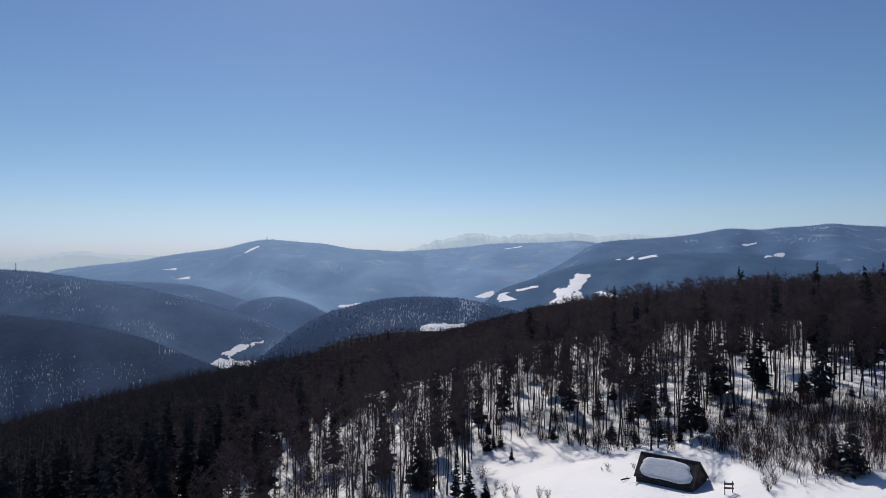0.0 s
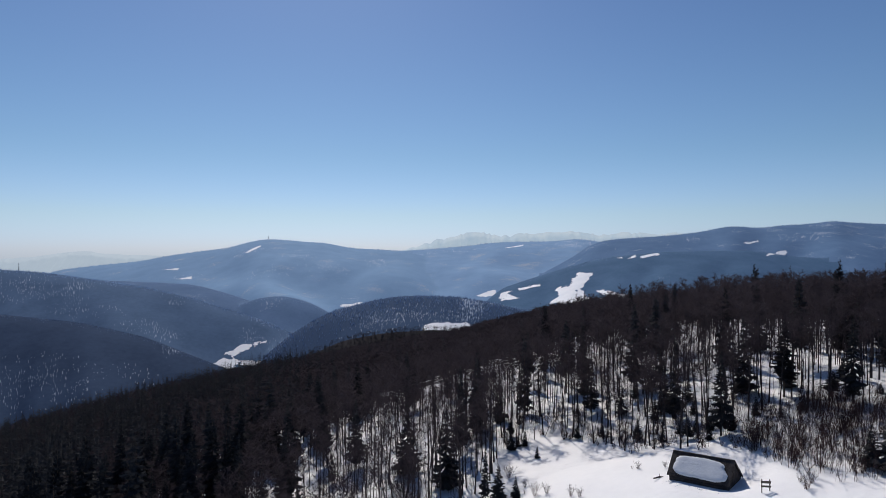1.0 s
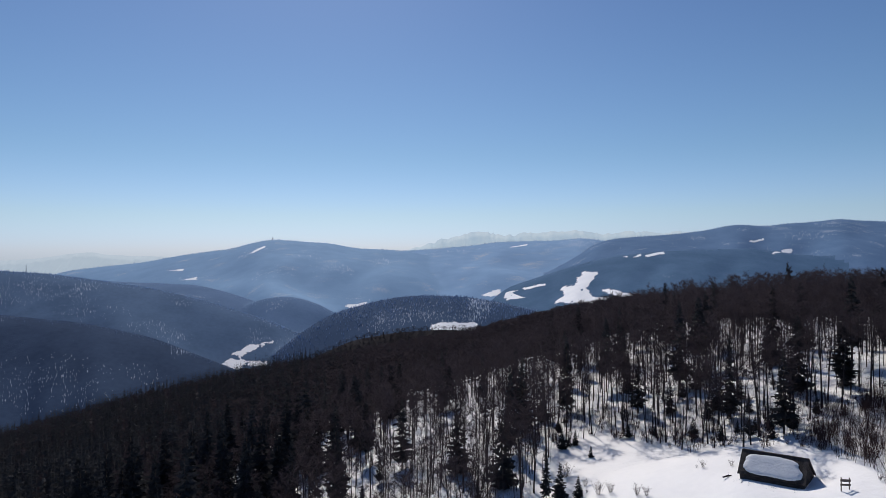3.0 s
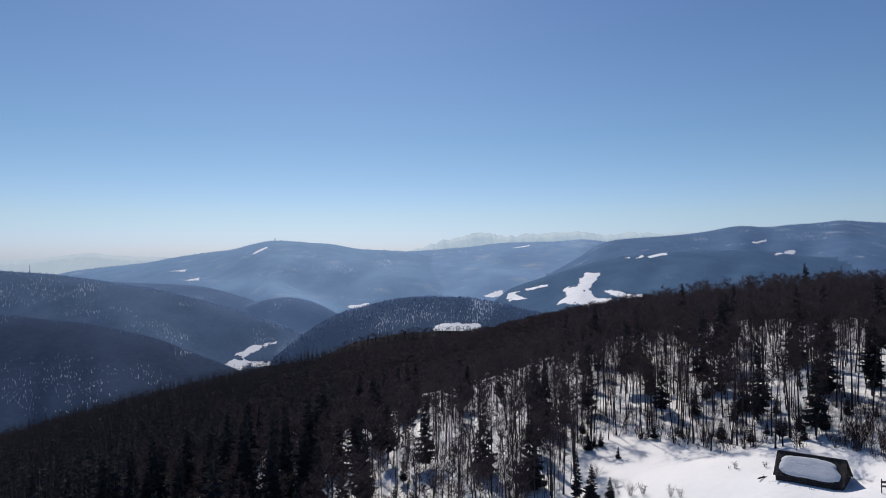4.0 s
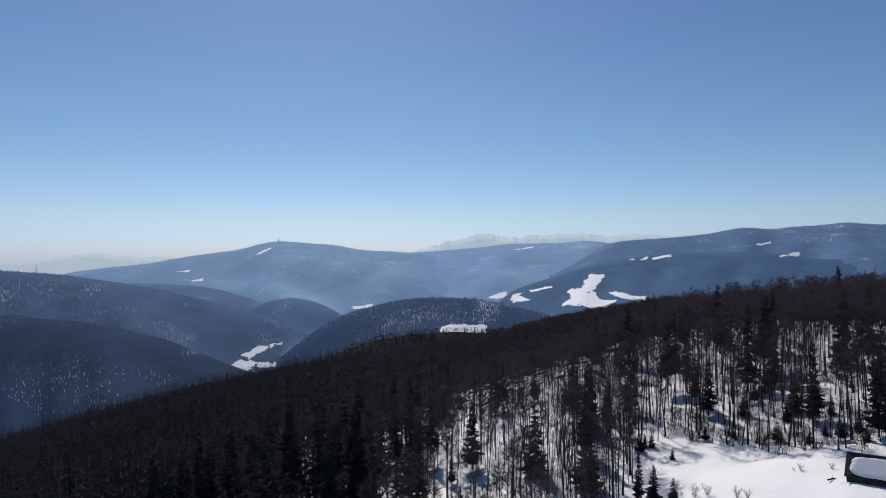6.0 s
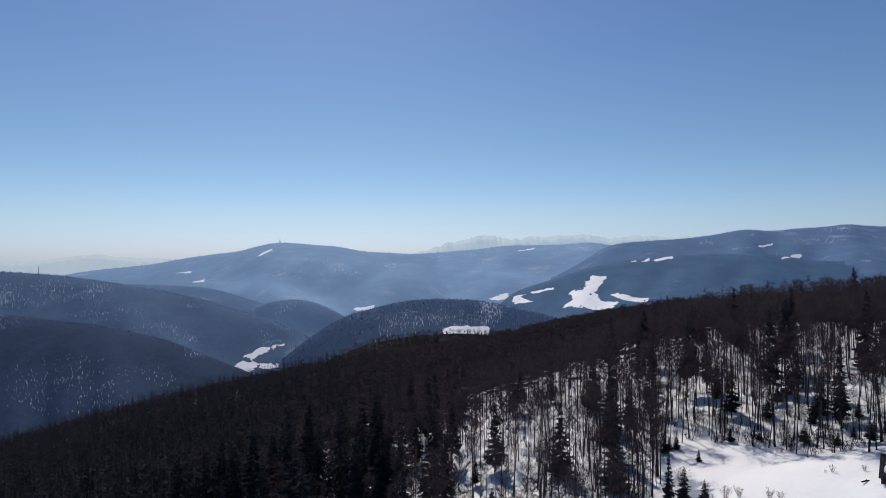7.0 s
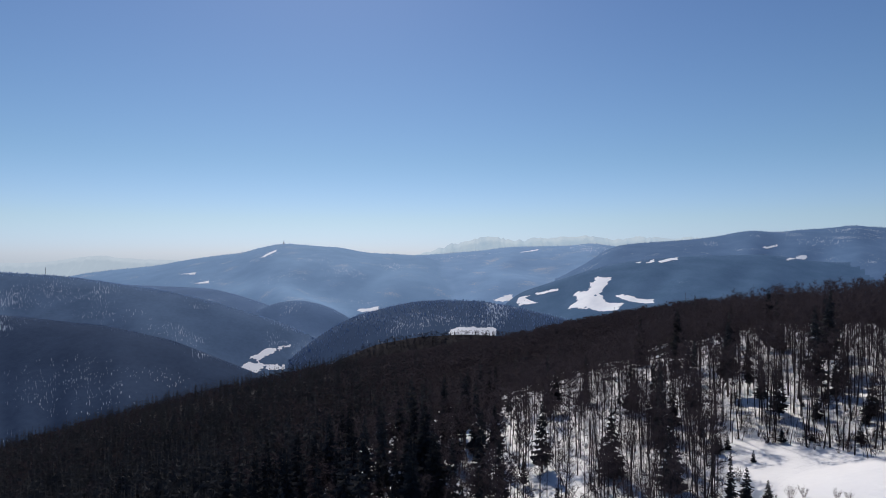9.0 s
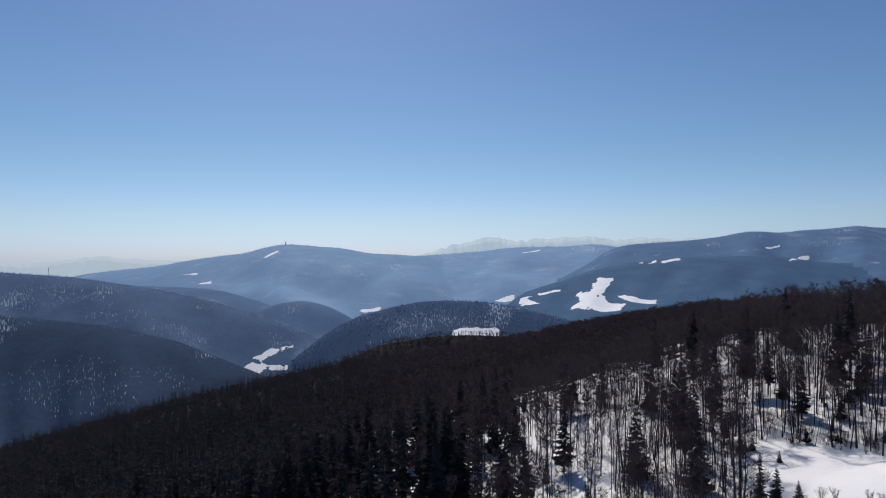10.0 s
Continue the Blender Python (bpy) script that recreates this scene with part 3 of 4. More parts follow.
def beech(seed, h=16.0, limbs=11, subs=5, twigs=10, lod=0, fine=0.021):
    """A bare beech: a long clean stem, steep limbs in the upper half and a dense brush of fine twigs. Returns stem and crown."""
    rng = np.random.default_rng(seed)
    stem, crown = Soup(), Soup()
    n = 6 if lod == 0 else 4
    lean = rng.uniform(-0.7, 0.7, 2)
    axis = []
    for i in range(n + 1):
        t = i / n
        sway = 0.3 * math.sin(3 * t + seed)
        axis.append(np.array((lean[0] * t + sway * 0.5, lean[1] * t + sway * 0.3, h * t - 0.4 * (i == 0))))
    base = h * rng.uniform(0.006, 0.0098)
    stem.tube(axis, [base * (1.3 if i == 0 else 1) * (1 - 0.8 * i / n) for i in range(n)] + [0], 6 if lod == 0 else 4)

    def on_axis(t):
        k = min(int(t * n), n - 1)
        return axis[k] + (axis[k + 1] - axis[k]) * (t * n - k)

    def twig(w, o, long, wide):
        side = unit(np.cross(o, rng.normal(size=3))) * wide
        crown.tri(w - side, w + side, w + o * long)

    low = rng.uniform(0.49, 0.66)
    # short dead shoots on the bare part of the stem
    for i in range(24 if lod == 0 else 6):
        p = on_axis(rng.uniform(0.12, low))
        a = rng.uniform(0, 6.28)
        twig(p, unit(np.array((math.cos(a), math.sin(a), rng.uniform(-0.2, 0.7)))), rng.uniform(0.5, 1.7), 0.03)
    for i in range(limbs):
        t = low + (0.97 - low) * ((i + rng.uniform(0, 0.8)) / limbs)
        a = i * 2.4 + rng.uniform(-0.5, 0.5)
        p = on_axis(t)
        d = unit(np.array((math.cos(a), math.sin(a), rng.uniform(0.45, 1.5))))
        length = h * (0.27 * (1 - t) + 0.085) * rng.uniform(0.7, 1.25)
        mid = p + d * length * 0.55
        end = mid + unit(d + (0, 0, 0.5)) * length * 0.5
        r = base * 0.5 * (1.15 - t)
        crown.tube([p, mid, end], [r, r * 0.6, 0], 3)
        for j in range(subs):
            s = 0.15 + 0.85 * (j + rng.uniform(0, 0.9)) / subs
            q = p + (mid - p) * (s / 0.55) if s < 0.55 else mid + (end - mid) * ((s - 0.55) / 0.45)
            b = rng.uniform(0, 6.28)
            e = unit(d * 0.7 + np.array((math.cos(b), math.sin(b), rng.uniform(0.0, 0.9))))
            bl = length * rng.uniform(0.3, 0.6)
            if lod == 0:
                crown.tube([q, q + e * bl], [r * 0.4, 0], 3)
            else:
                twig(q, e, bl, r * 0.5)
            for k in range(twigs):
                g = rng.uniform(0, 6.28)
                o = unit(e * 0.6 + np.array((math.cos(g), math.sin(g), rng.uniform(-0.15, 0.9))))
                twig(q + e * bl * rng.uniform(0.1, 1.0), o, rng.uniform(0.5, 1.5), fine)
    return stem.arrays(), crown.arrays()


def beech_far(seed, h=15.0, strokes=90, thick=0.11, stroke=1.3):
    """A bare tree for the far slope: a plain stem and a broad rounded brush of fine branch strokes."""
    rng = np.random.default_rng(seed)
    s = Soup()
    s.tube([(0, 0, -0.5), (rng.uniform(-0.3, 0.3), rng.uniform(-0.3, 0.3), h * 0.6), (0, 0, h * 0.95)], [thick, thick * 0.6, 0], 3)
    wide = rng.uniform(2.6, 3.6)
    for i in range(strokes):
        t = rng.uniform(-1, 1)
        a = rng.uniform(0, 6.28)
        reach = wide * math.sqrt(1 - t * t) * rng.random() ** 0.45
        p = np.array((math.cos(a) * reach, math.sin(a) * reach, h * (0.72 + 0.24 * t)))
        d = unit(np.array((math.cos(a), math.sin(a), 0.5)) + rng.normal(size=3) * 0.6)
        side = unit(np.cross(d, rng.normal(size=3))) * rng.uniform(0.05, 0.1)
        s.tri(p - (side + d * 0.6) * stroke, p + (side - d * 0.6) * stroke, p + d * rng.uniform(0.4, 1.0) * stroke)
    return s.arrays()


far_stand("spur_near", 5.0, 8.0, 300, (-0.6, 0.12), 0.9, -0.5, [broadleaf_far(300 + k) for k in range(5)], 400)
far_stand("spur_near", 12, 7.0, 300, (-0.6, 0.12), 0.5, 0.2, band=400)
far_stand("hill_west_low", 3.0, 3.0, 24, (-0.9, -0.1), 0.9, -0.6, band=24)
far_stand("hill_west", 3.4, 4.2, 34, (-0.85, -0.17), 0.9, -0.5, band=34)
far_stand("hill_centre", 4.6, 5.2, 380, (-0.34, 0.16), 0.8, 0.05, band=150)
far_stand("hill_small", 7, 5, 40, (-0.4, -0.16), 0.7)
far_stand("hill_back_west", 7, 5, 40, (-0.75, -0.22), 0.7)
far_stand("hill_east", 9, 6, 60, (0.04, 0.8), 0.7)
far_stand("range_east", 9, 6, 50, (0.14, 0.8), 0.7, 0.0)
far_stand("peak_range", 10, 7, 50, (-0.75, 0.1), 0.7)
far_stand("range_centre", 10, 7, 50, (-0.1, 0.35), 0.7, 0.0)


def spruce(seed, h=17.0, spread=0.15, bare=0.12, tiers=31, boughs=8, lod=0):
    """A spruce: straight stem and drooping boughs in ragged tiers. Returns stem and crown."""
    rng = np.random.default_rng(seed)
    stem, crown = Soup(), Soup()
    stem.tube([(0, 0, -0.4), (0, 0, h * 0.5), (0, 0, h)], [0.012 * h, 0.007 * h, 0], 6 if lod == 0 else 3)
    wide = spread * h
    for i in range(tiers):
        t = bare + (0.985 - bare) * (i + rng.uniform(-0.3, 0.3)) / (tiers - 0.5)
        t = min(max(t, bare), 0.985)
        z = h * t
        fill = min(1.0, 0.55 + 4 * (t - bare))
        reach = wide * ((1 - t) / (1 - bare)) ** 0.92 * fill * 1.16 + 0.2
        many = max(boughs - 2 if lod else 6, int(boughs * (0.55 + 0.45 * (1 - t))))
        first = rng.uniform(0, 6.28)
        for j in range(many):
            if rng.random() < 0.27:
                continue
            a = first + 6.28 * j / many + rng.uniform(-0.3, 0.3)
            length = reach * rng.uniform(0.65, 1.2)
            out = np.array((math.cos(a), math.sin(a), 0))
            side = np.array((-math.sin(a), math.cos(a), 0))
            lift = rng.uniform(-0.55, 0.55) * h * (0.985 - bare) / tiers
            root = np.array((0, 0, min(z + 0.02 * h * (1 - t) + lift, 0.995 * h)))
            droop = rng.uniform(0.3, 0.7) * (1.25 - t) * (1.0 if lod == 0 else 1.35)
            mid = root + out * length * 0.55 - np.array((0, 0, droop * length * 0.45))
            tip = root + out * length - np.array((0, 0, droop * length * 0.6))
            w = length * rng.uniform(0.2, 0.32)
            sag = np.array((0, 0, max(length * rng.uniform(0.12, 0.26), 0.016 * h)))
            left, right = mid + side * w - sag, mid - side * w - sag
            crown.tri(root, left, mid)
            crown.tri(root, mid, right)
            crown.tri(left, tip, mid)
            crown.tri(mid, tip, right)
            if lod == 0:
                hang = mid + out * length * rng.uniform(-0.15, 0.2) - sag * 2.2
                crown.tri(left, hang, mid)
                crown.tri(mid, hang + side * 0.1, right)
                b = tip + side * w * 0.8 - out * length * 0.15 - sag * 0.8
                crown.tri(mid, b, tip)
                b = tip - side * w * 0.8 - out * length * 0.18 - sag * 0.8
                crown.tri(mid, tip, b)
    return stem.arrays(), crown.arrays()


def shrub(seed, h=2.0, stems=22):
    """A leafless bush: many thin forked shoots from one foot."""
    rng = np.random.default_rng(seed)
    s = Soup()
    for i in range(stems):
        a = rng.uniform(0, 6.28)
        foot = np.array((math.cos(a), math.sin(a), 0)) * rng.uniform(0, 0.25) * h * 0.5
        d = unit(np.array((math.cos(a) * rng.uniform(0.05, 0.5), math.sin(a) * rng.uniform(0.05, 0.5), 1)))
        length = h * rng.uniform(0.6, 1.05)
        tip = foot + d * length
        s.tube([foot - (0, 0, 0.1), tip], [0.013 * h ** 0.5, 0], 3)
        for k in range(9):
            w = foot + d * length * rng.uniform(0.35, 0.95)
            o = unit(d + rng.normal(size=3) * 0.6)
            side = unit(np.cross(o, rng.normal(size=3))) * 0.013
            s.tri(w - side, w + side, w + o * length * rng.uniform(0.15, 0.35))
    return s.arrays()


def tree_thing(name, shape, stem_mat, crown_mat, label, category, group):
    ob = new(name)
    mesh_object("trunk", *shape[0], stem_mat, ob)
    mesh_object("crown", *shape[1], crown_mat, ob, flat=True)
    return tagged(ob, label, category, group)


# the snowy clearing round the hut, in plan, widening towards the camera
CLEARING = ((-5, 40), (-4, 84), (-1, 93), (4, 101), (5, 108.5), (8, 111), (11, 111.5), (12.8, 116.5), (15, 117), (18, 112), (20, 108.7), (23, 102.5), (26.5, 94.2), (29.7, 90.4), (35.5, 85.2), (37, 80), (38, 76), (39, 71.7), (41, 68.4), (46, 67.2), (60, 65), (60, 40))

BEECH = [beech(k, 15 + k % 3) for k in range(7)]
BEECH_PLAIN = [beech(20 + k, 15.5, 9, 4, 9, lod=1, fine=0.042) for k in range(6)]
BEECH_DENSE = [beech(30 + k, 15.5, 9, 4, 9, lod=1, fine=0.06) for k in range(4)]
BEECH_FAR = [beech_far(40 + k) for k in range(6)]
BEECH_FARTHER = [beech_far(50 + k, 15.0, 46, 0.09, 2.4) for k in range(4)]
SPRUCE = [spruce(60 + k, 17.0, 0.112 + 0.011 * k, (0.08, 0.22, 0.14, 0.28, 0.04)[k]) for k in range(5)]
SPRUCE_PLAIN = [spruce(80 + k, 17.0, 0.115 + 0.01 * k, (0.1, 0.2, 0.05, 0.25)[k], 13, 6, lod=1) for k in range(4)]
SHRUBS = [shrub(100 + k, 2.0) for k in range(5)]


def two_slots(shape):
    """Material numbers for a joined tree: 0 its stem, 1 its crown."""
    return np.repeat((0, 1), (len(shape[0][1]), len(shape[1][1])))


def joined(shape):
    (v0, f0), (v1, f1) = shape
    return np.concatenate([v0, v1]), np.concatenate([f0, f1 + len(v0)])


# single spruces that stand out: place and height
LANDMARK_SPRUCES = (
    (-14.7, 165, 17.1), (47.5, 170.5, 18.4), (50.5, 171.5, 15.1), (13.2, 135.6, 18.0), (35.5, 128.3, 19.0), (7.3, 132.6, 11.4), (35.6, 111.1, 7.5), (56, 90.2, 13.2), (47.2, 105.4, 13.8), (-27.6, 182, 16.5), (-42.3, 162.5, 15.0), (3.5, 150, 15.5), (-38, 164, 13.1), (-72, 174, 16.1), (-132, 167, 19.6),
    (72, 118, 18.8), (75.5, 121, 15.0), (40, 217, 15.6), (45.5, 217, 17.1), (50, 219, 14.6), (21, 200, 17.1), (2, 125, 17.1), (78, 120, 16.5), (84, 122, 17.5), (87, 121, 18.0), (87.5, 181, 18.8), (89.8, 183.5, 18.0),
)
# young ones round the clearing
YOUNG_SPRUCES = (
    (1.5, 92, 8.0), (3.4, 91, 5.5), (5.8, 89.5, 3.4), (7.6, 111.4, 4.2), (10.2, 112.4, 3.0), (9.0, 112.6, 2.4), (11.4, 105.4, 2.2),
    (44.8, 70.4, 5.2), (45.6, 68.4, 7.2), (53.5, 102.7, 5.2), (38.3, 104.7, 3.4), (38.8, 92.2, 3.4), (34.8, 90.7, 2.7), (49.6, 91.7, 2.9), (46.0, 91.4, 2.2), (44, 95, 3.2), (33, 109, 4.0),
)


def grow(y0, y1, spacing, rng):
    """Jittered places over the part of the hillside that comes into view."""
    out = []
    for y in np.arange(y0, y1, spacing):
        lo, hi = -52 - 0.78 * y, 8 + 0.80 * y
        xs = np.arange(lo, hi, spacing) + rng.uniform(-0.5, 0.5) * spacing
        out.append(np.stack([xs + rng.uniform(-0.5, 0.5, len(xs)) * spacing, y + rng.uniform(-0.6, 0.6, len(xs)) * spacing], 1))
    p = np.concatenate(out)
    return p[~inside(CLEARING, p[:, 0], p[:, 1])]


def evergreen_share(x, y):
    """Spruce is thick on the western flank, scattered among the beeches elsewhere."""
    west = smooth((-14 - (x + 0.12 * (y - 100))) / 75)
    clump = smooth((vnoise(x / 22, y / 22, 51) + 0.25) * 1.2)
    return np.clip(0.03 + 0.035 * clump + west * (0.36 + 0.45 * clump) + 0.3 * smooth((-85 - x) / 50), 0, 0.9)


def plant_hillside():
    rng = np.random.default_rng(7)
    near = grow(60, 212, 3.1, rng)
    near = near[(near[:, 1] > 87) | (near[:, 0] < -8) | (near[:, 0] > 30)]
    near = near[(near[:, 1] < 185) | (near[:, 0] > 15)]
    thin = vnoise(near[:, 0] / 9, near[:, 1] / 9, 55)
    west = smooth((-62 - near[:, 0]) / 30)
    gap = np.exp(-((near[:, 0] + 2) / 22) ** 2 - ((near[:, 1] - 152) / 24) ** 2)
    near = near[(rng.random(len(near)) < 0.87 - 0.3 * gap + 0.36 * west + 0.6 * thin * (1 - west))]
    # the young growth by the clearing's edge stays low
    edge = np.hypot(near[:, 0] - 44, near[:, 1] - 76) < 15
    near = near[~edge]
    for lx, ly, lh in LANDMARK_SPRUCES + YOUNG_SPRUCES:
        near = near[np.hypot(near[:, 0] - lx, near[:, 1] - ly) > (1.6 if lh > 8 else 1.0)]
    green = rng.random(len(near)) < evergreen_share(near[:, 0], near[:, 1])
    z = terrain(near[:, 0], near[:, 1]) - 0.1
    order = np.argsort(np.hypot(near[:, 0] - 20, near[:, 1] - 85))
    made = {"beech": 0, "spruce": 0}
    rest = {"beech": [], "spruce": []}
    beeches = [tree_thing("beech_tree", s, BARK, TWIG, "tall bare beech with dark slender stem on snow", "tree", "hillside beeches") for s in BEECH]
    spruces = [tree_thing("spruce_tree", s, SPRUCE_BARK, NEEDLE, "dark green spruce with ragged drooping boughs on snow", "tree", "hillside spruces") for s in SPRUCE]
    used = set()

    def place(kind, k, x, y, zz, turn, size):
        src = (beeches if kind == "beech" else spruces)[k]
        tilt = (rng.normal() * 2.2, rng.normal() * 2.2) if kind == "beech" else (0, 0)
        m = pose(x, y, zz, *tilt, turn) @ Matrix.Diagonal((*size, 1))
        if (kind, k) not in used:
            used.add((kind, k))
            src.matrix_world = m
            return src
        ob = copy_thing(src, Matrix.Identity(4))
        ob.matrix_world = m
        return ob

    for lx, ly, lh in LANDMARK_SPRUCES + YOUNG_SPRUCES:
        k = 4 if lh < 8 else (0, 2, 4)[made["spruce"] % 3]
        s = lh / 17.0
        fat = s * (1.5 if lh < 8 else 1.0)
        ob = place("spruce", k, lx, ly, float(terrain(lx, ly)) - 0.1, made["spruce"] * 77, (fat, fat, s))
        if lh < 6:
            tagged(ob, "small bushy young spruce on open snow")
        made["spruce"] += 1
    under = 0
    while under < 22:
        x, y = rng.uniform(8, 64), rng.uniform(74, 128)
        if inside(CLEARING, np.array(x), np.array(y)) or y < 118 - 1.05 * x + rng.uniform(0, 3) or x > 0.74 * y:
            continue
        s = rng.uniform(1.2, 4.6) / 17.0
        ob = place("spruce", int(rng.integers(0, 5)), x, y, float(terrain(x, y)) - 0.1, rng.uniform(0, 360), (s * rng.uniform(1.7, 2.5), s * rng.uniform(1.7, 2.5), s))
        tagged(ob, "small bushy young spruce under the bare beeches")
        under += 1
        made["spruce"] += 1
    for i in order:
        kind = "spruce" if green[i] else "beech"
        x, y = near[i]
        turn, s = rng.uniform(0, 360), rng.uniform(0.60, 1.0)
        s *= 1 + 0.03 * float(smooth((y - 140) / 30) * smooth((x + 20) / 40))
        if kind == "spruce":
            s *= 0.5 if rng.random() < 0.22 else 1.06 + 0.3 * float(smooth((-25 - x) / 40))
        else:
            s *= 1 - 0.22 * float(smooth((-30 - x) / 30))
        if made[kind] < 300:
            k = int(rng.integers(0, 7 if kind == "beech" else 5))
            w = s * (rng.uniform(0.75, 1.4) if kind == "beech" else rng.uniform(0.8, 1.25))
            place(kind, k, x, y, z[i], turn, (w, w, s))
            made[kind] += 1
        else:
            shapes = SPRUCE_PLAIN if kind == "spruce" else BEECH_PLAIN
            closed = kind == "beech" and rng.random() < float(smooth((-28 - x) / 30))
            broad = 1 + 0.55 * float(smooth((-35 - x) / 40)) if kind == "beech" else 1
            rest[kind].append((6 + int(rng.integers(0, 4)) if closed else int(rng.integers(0, len(shapes))), x, y, z[i], radians(turn), s * broad * rng.uniform(0.85, 1.2), s))
    all_beech = BEECH_PLAIN + BEECH_DENSE
    v, f, m = scattered([joined(s) for s in all_beech], rest["beech"], [two_slots(s) for s in all_beech])
    tagged(mesh_object("beech_wood", v, f, [BARK, TWIG], slots=m, flat=True), "dense bare beech wood on the snowy hillside", "woods", kind="stuff")
    v, f = scattered([joined(s) for s in SPRUCE_PLAIN], rest["spruce"])
    tagged(mesh_object("spruce_wood", v, f, NEEDLE, flat=True), "dense dark spruce wood on the hillside", "woods", kind="stuff")

    far = grow(185, 330, 3.9, rng)
    far2 = grow(330, 560, 6.0, rng)
    far = np.concatenate([far, far2])
    far = far[(far[:, 1] > 211) | (far[:, 0] < 16)]
    keep = np.abs(far[:, 0] / far[:, 1] + 0.05) < 0.95
    far = far[keep]
    green = rng.random(len(far)) < evergreen_share(far[:, 0] + 5, far[:, 1]) * 0.8
    z = terrain(far[:, 0], far[:, 1]) - 0.1
    size = rng.uniform(0.7, 1.0, len(far))
    size = size * (0.87 - 0.13 * smooth((far[:, 1] - 280) / 80) + 0.11 * smooth((far[:, 0] - 5) / 40))
    rows = [(int(rng.integers(0, 6)) if far[i, 1] < 260 else 6 + int(rng.integers(0, 4)), far[i, 0], far[i, 1], z[i], rng.uniform(0, 6.28), size[i] * rng.uniform(1.1, 1.5), size[i] * 0.94) for i in np.where(~green)[0]]
    brushes = BEECH_FAR + BEECH_FARTHER
    # each begins with the nine faces of its stem
    v, f, m = scattered(brushes, rows, [np.repeat((0, 1), (9, len(b[1]) - 9)) for b in brushes])
    tagged(mesh_object("far_beech_wood", v, f, [BARK, TWIG], slots=m, flat=True), "brown bare treetops of the beech wood farther down the slope", "woods", kind="stuff")
    low = [spruce(120 + k, 17.0, 0.165, 0.1, 10, 6, lod=1) for k in range(4)]
    rows = [(int(rng.integers(0, 4)), far[i, 0], far[i, 1], z[i], rng.uniform(0, 6.28), size[i] * 1.2, size[i] * (1.12 + 0.25 * float(smooth((-20 - far[i, 0]) / 40))) * rng.uniform(0.9, 1.1)) for i in np.where(green)[0]]
    v, f = scattered([joined(s) for s in low], rows)
    tagged(mesh_object("far_spruce_wood", v, f, NEEDLE, flat=True), "dark spruces standing farther down the slope", "woods", kind="stuff")


plant_hillside()


# ---- shrubs on the bank and round the clearing ----
def sapling(seed, h=3.6):
    """A clump of young bare stems with fine side twigs."""
    rng = np.random.default_rng(seed)
    s = Soup()
    for i in range(6):
        a = rng.uniform(0, 6.28)
        foot = np.array((math.cos(a), math.sin(a), 0)) * rng.uniform(0.1, 0.9)
        d = unit(np.array((rng.normal() * 0.14, rng.normal() * 0.14, 1)))
        length = h * rng.uniform(0.5, 1.1)
        bend = foot + d * length * 0.5 + np.array((rng.normal(), rng.normal(), 0)) * 0.08 * h
        tip = bend + unit(d + rng.normal(size=3) * 0.15) * length * 0.5
        s.tube([foot - (0, 0, 0.1), bend, tip], [0.028, 0.018, 0], 3)
        for k in range(30):
            t = rng.uniform(0.15, 1.0)
            w = foot + (bend - foot) * t * 2 if t < 0.5 else bend + (tip - bend) * (t - 0.5) * 2
            o = unit(d * 0.9 + rng.normal(size=3) * 0.75)
            side = unit(np.cross(o, rng.normal(size=3))) * 0.010
            s.tri(w - side, w + side, w + o * rng.uniform(0.3, 1.1))
    return s.arrays()


def plant_shrubs():
    rng = np.random.default_rng(11)
    sources = [mesh_object("shrub", v, f, SHRUB, flat=True) for v, f in SHRUBS]
    young = [mesh_object("sapling_clump", *sapling(200 + k), SHRUB, flat=True) for k in range(5)]
    first = set()

    def put(kind, x, y, h, label, category, group):
        k = int(rng.integers(0, 5))
        src, s = (sources[k], h / 2.0) if kind == "shrub" else (young[k], h / 3.6)
        m = pose(x, y, float(terrain(x, y)) - 0.03, 0, 0, rng.uniform(0, 360)) @ Matrix.Diagonal((s * 1.1, s * 1.1, s, 1))
        if (kind, k) in first:
            src = copy_thing(src, Matrix.Identity(4))
        first.add((kind, k))
        src.matrix_world = m
        tagged(src, label, category, group)

    for x, y, h in ((23.2, 87.5, 1.1), (22.5, 88, 0.5), (26.3, 85.3, 0.9), (5.8, 98.8, 2.4), (7.6, 92.8, 1.2), (8.5, 88.5, 2.0), (10.2, 88.0, 1.6), (7.2, 90.0, 0.6), (13.0, 85.0, 1.6), (14, 84, 1.3),
                    (36.8, 69.5, 2.0), (38, 70.5, 1.5), (37.2, 71.5, 1.0), (35.5, 65, 0.9)):
        put("shrub", x, y, h, "small leafless shrub on open snow", "shrub", "shrubs in the clearing")
    n = 0
    while n < 120:
        x, y = rng.uniform(12, 60), rng.uniform(66, 118)
        edge = y - (124 - 1.12 * x)
        if inside(CLEARING, np.array(x), np.array(y)) or edge < -8 or edge > 14:
            continue
        put("shrub", x, y, rng.uniform(0.7, 2.0), "thin leafless shrub at the foot of the wood", "shrub", "shrubs at the wood's edge")
        n += 1
    n = 0
    while n < 170:
        x, y = rng.uniform(34, 66), rng.uniform(64, 98)
        if inside(CLEARING, np.array(x), np.array(y)) or np.hypot((x - 49) * 0.9, y - 77) > 14 or x > 0.78 * y:
            continue
        put("sapling", x, y, rng.uniform(1.8, 4.1), "clump of brown leafless young stems on the bank", "sapling", "saplings on the bank")
        n += 1


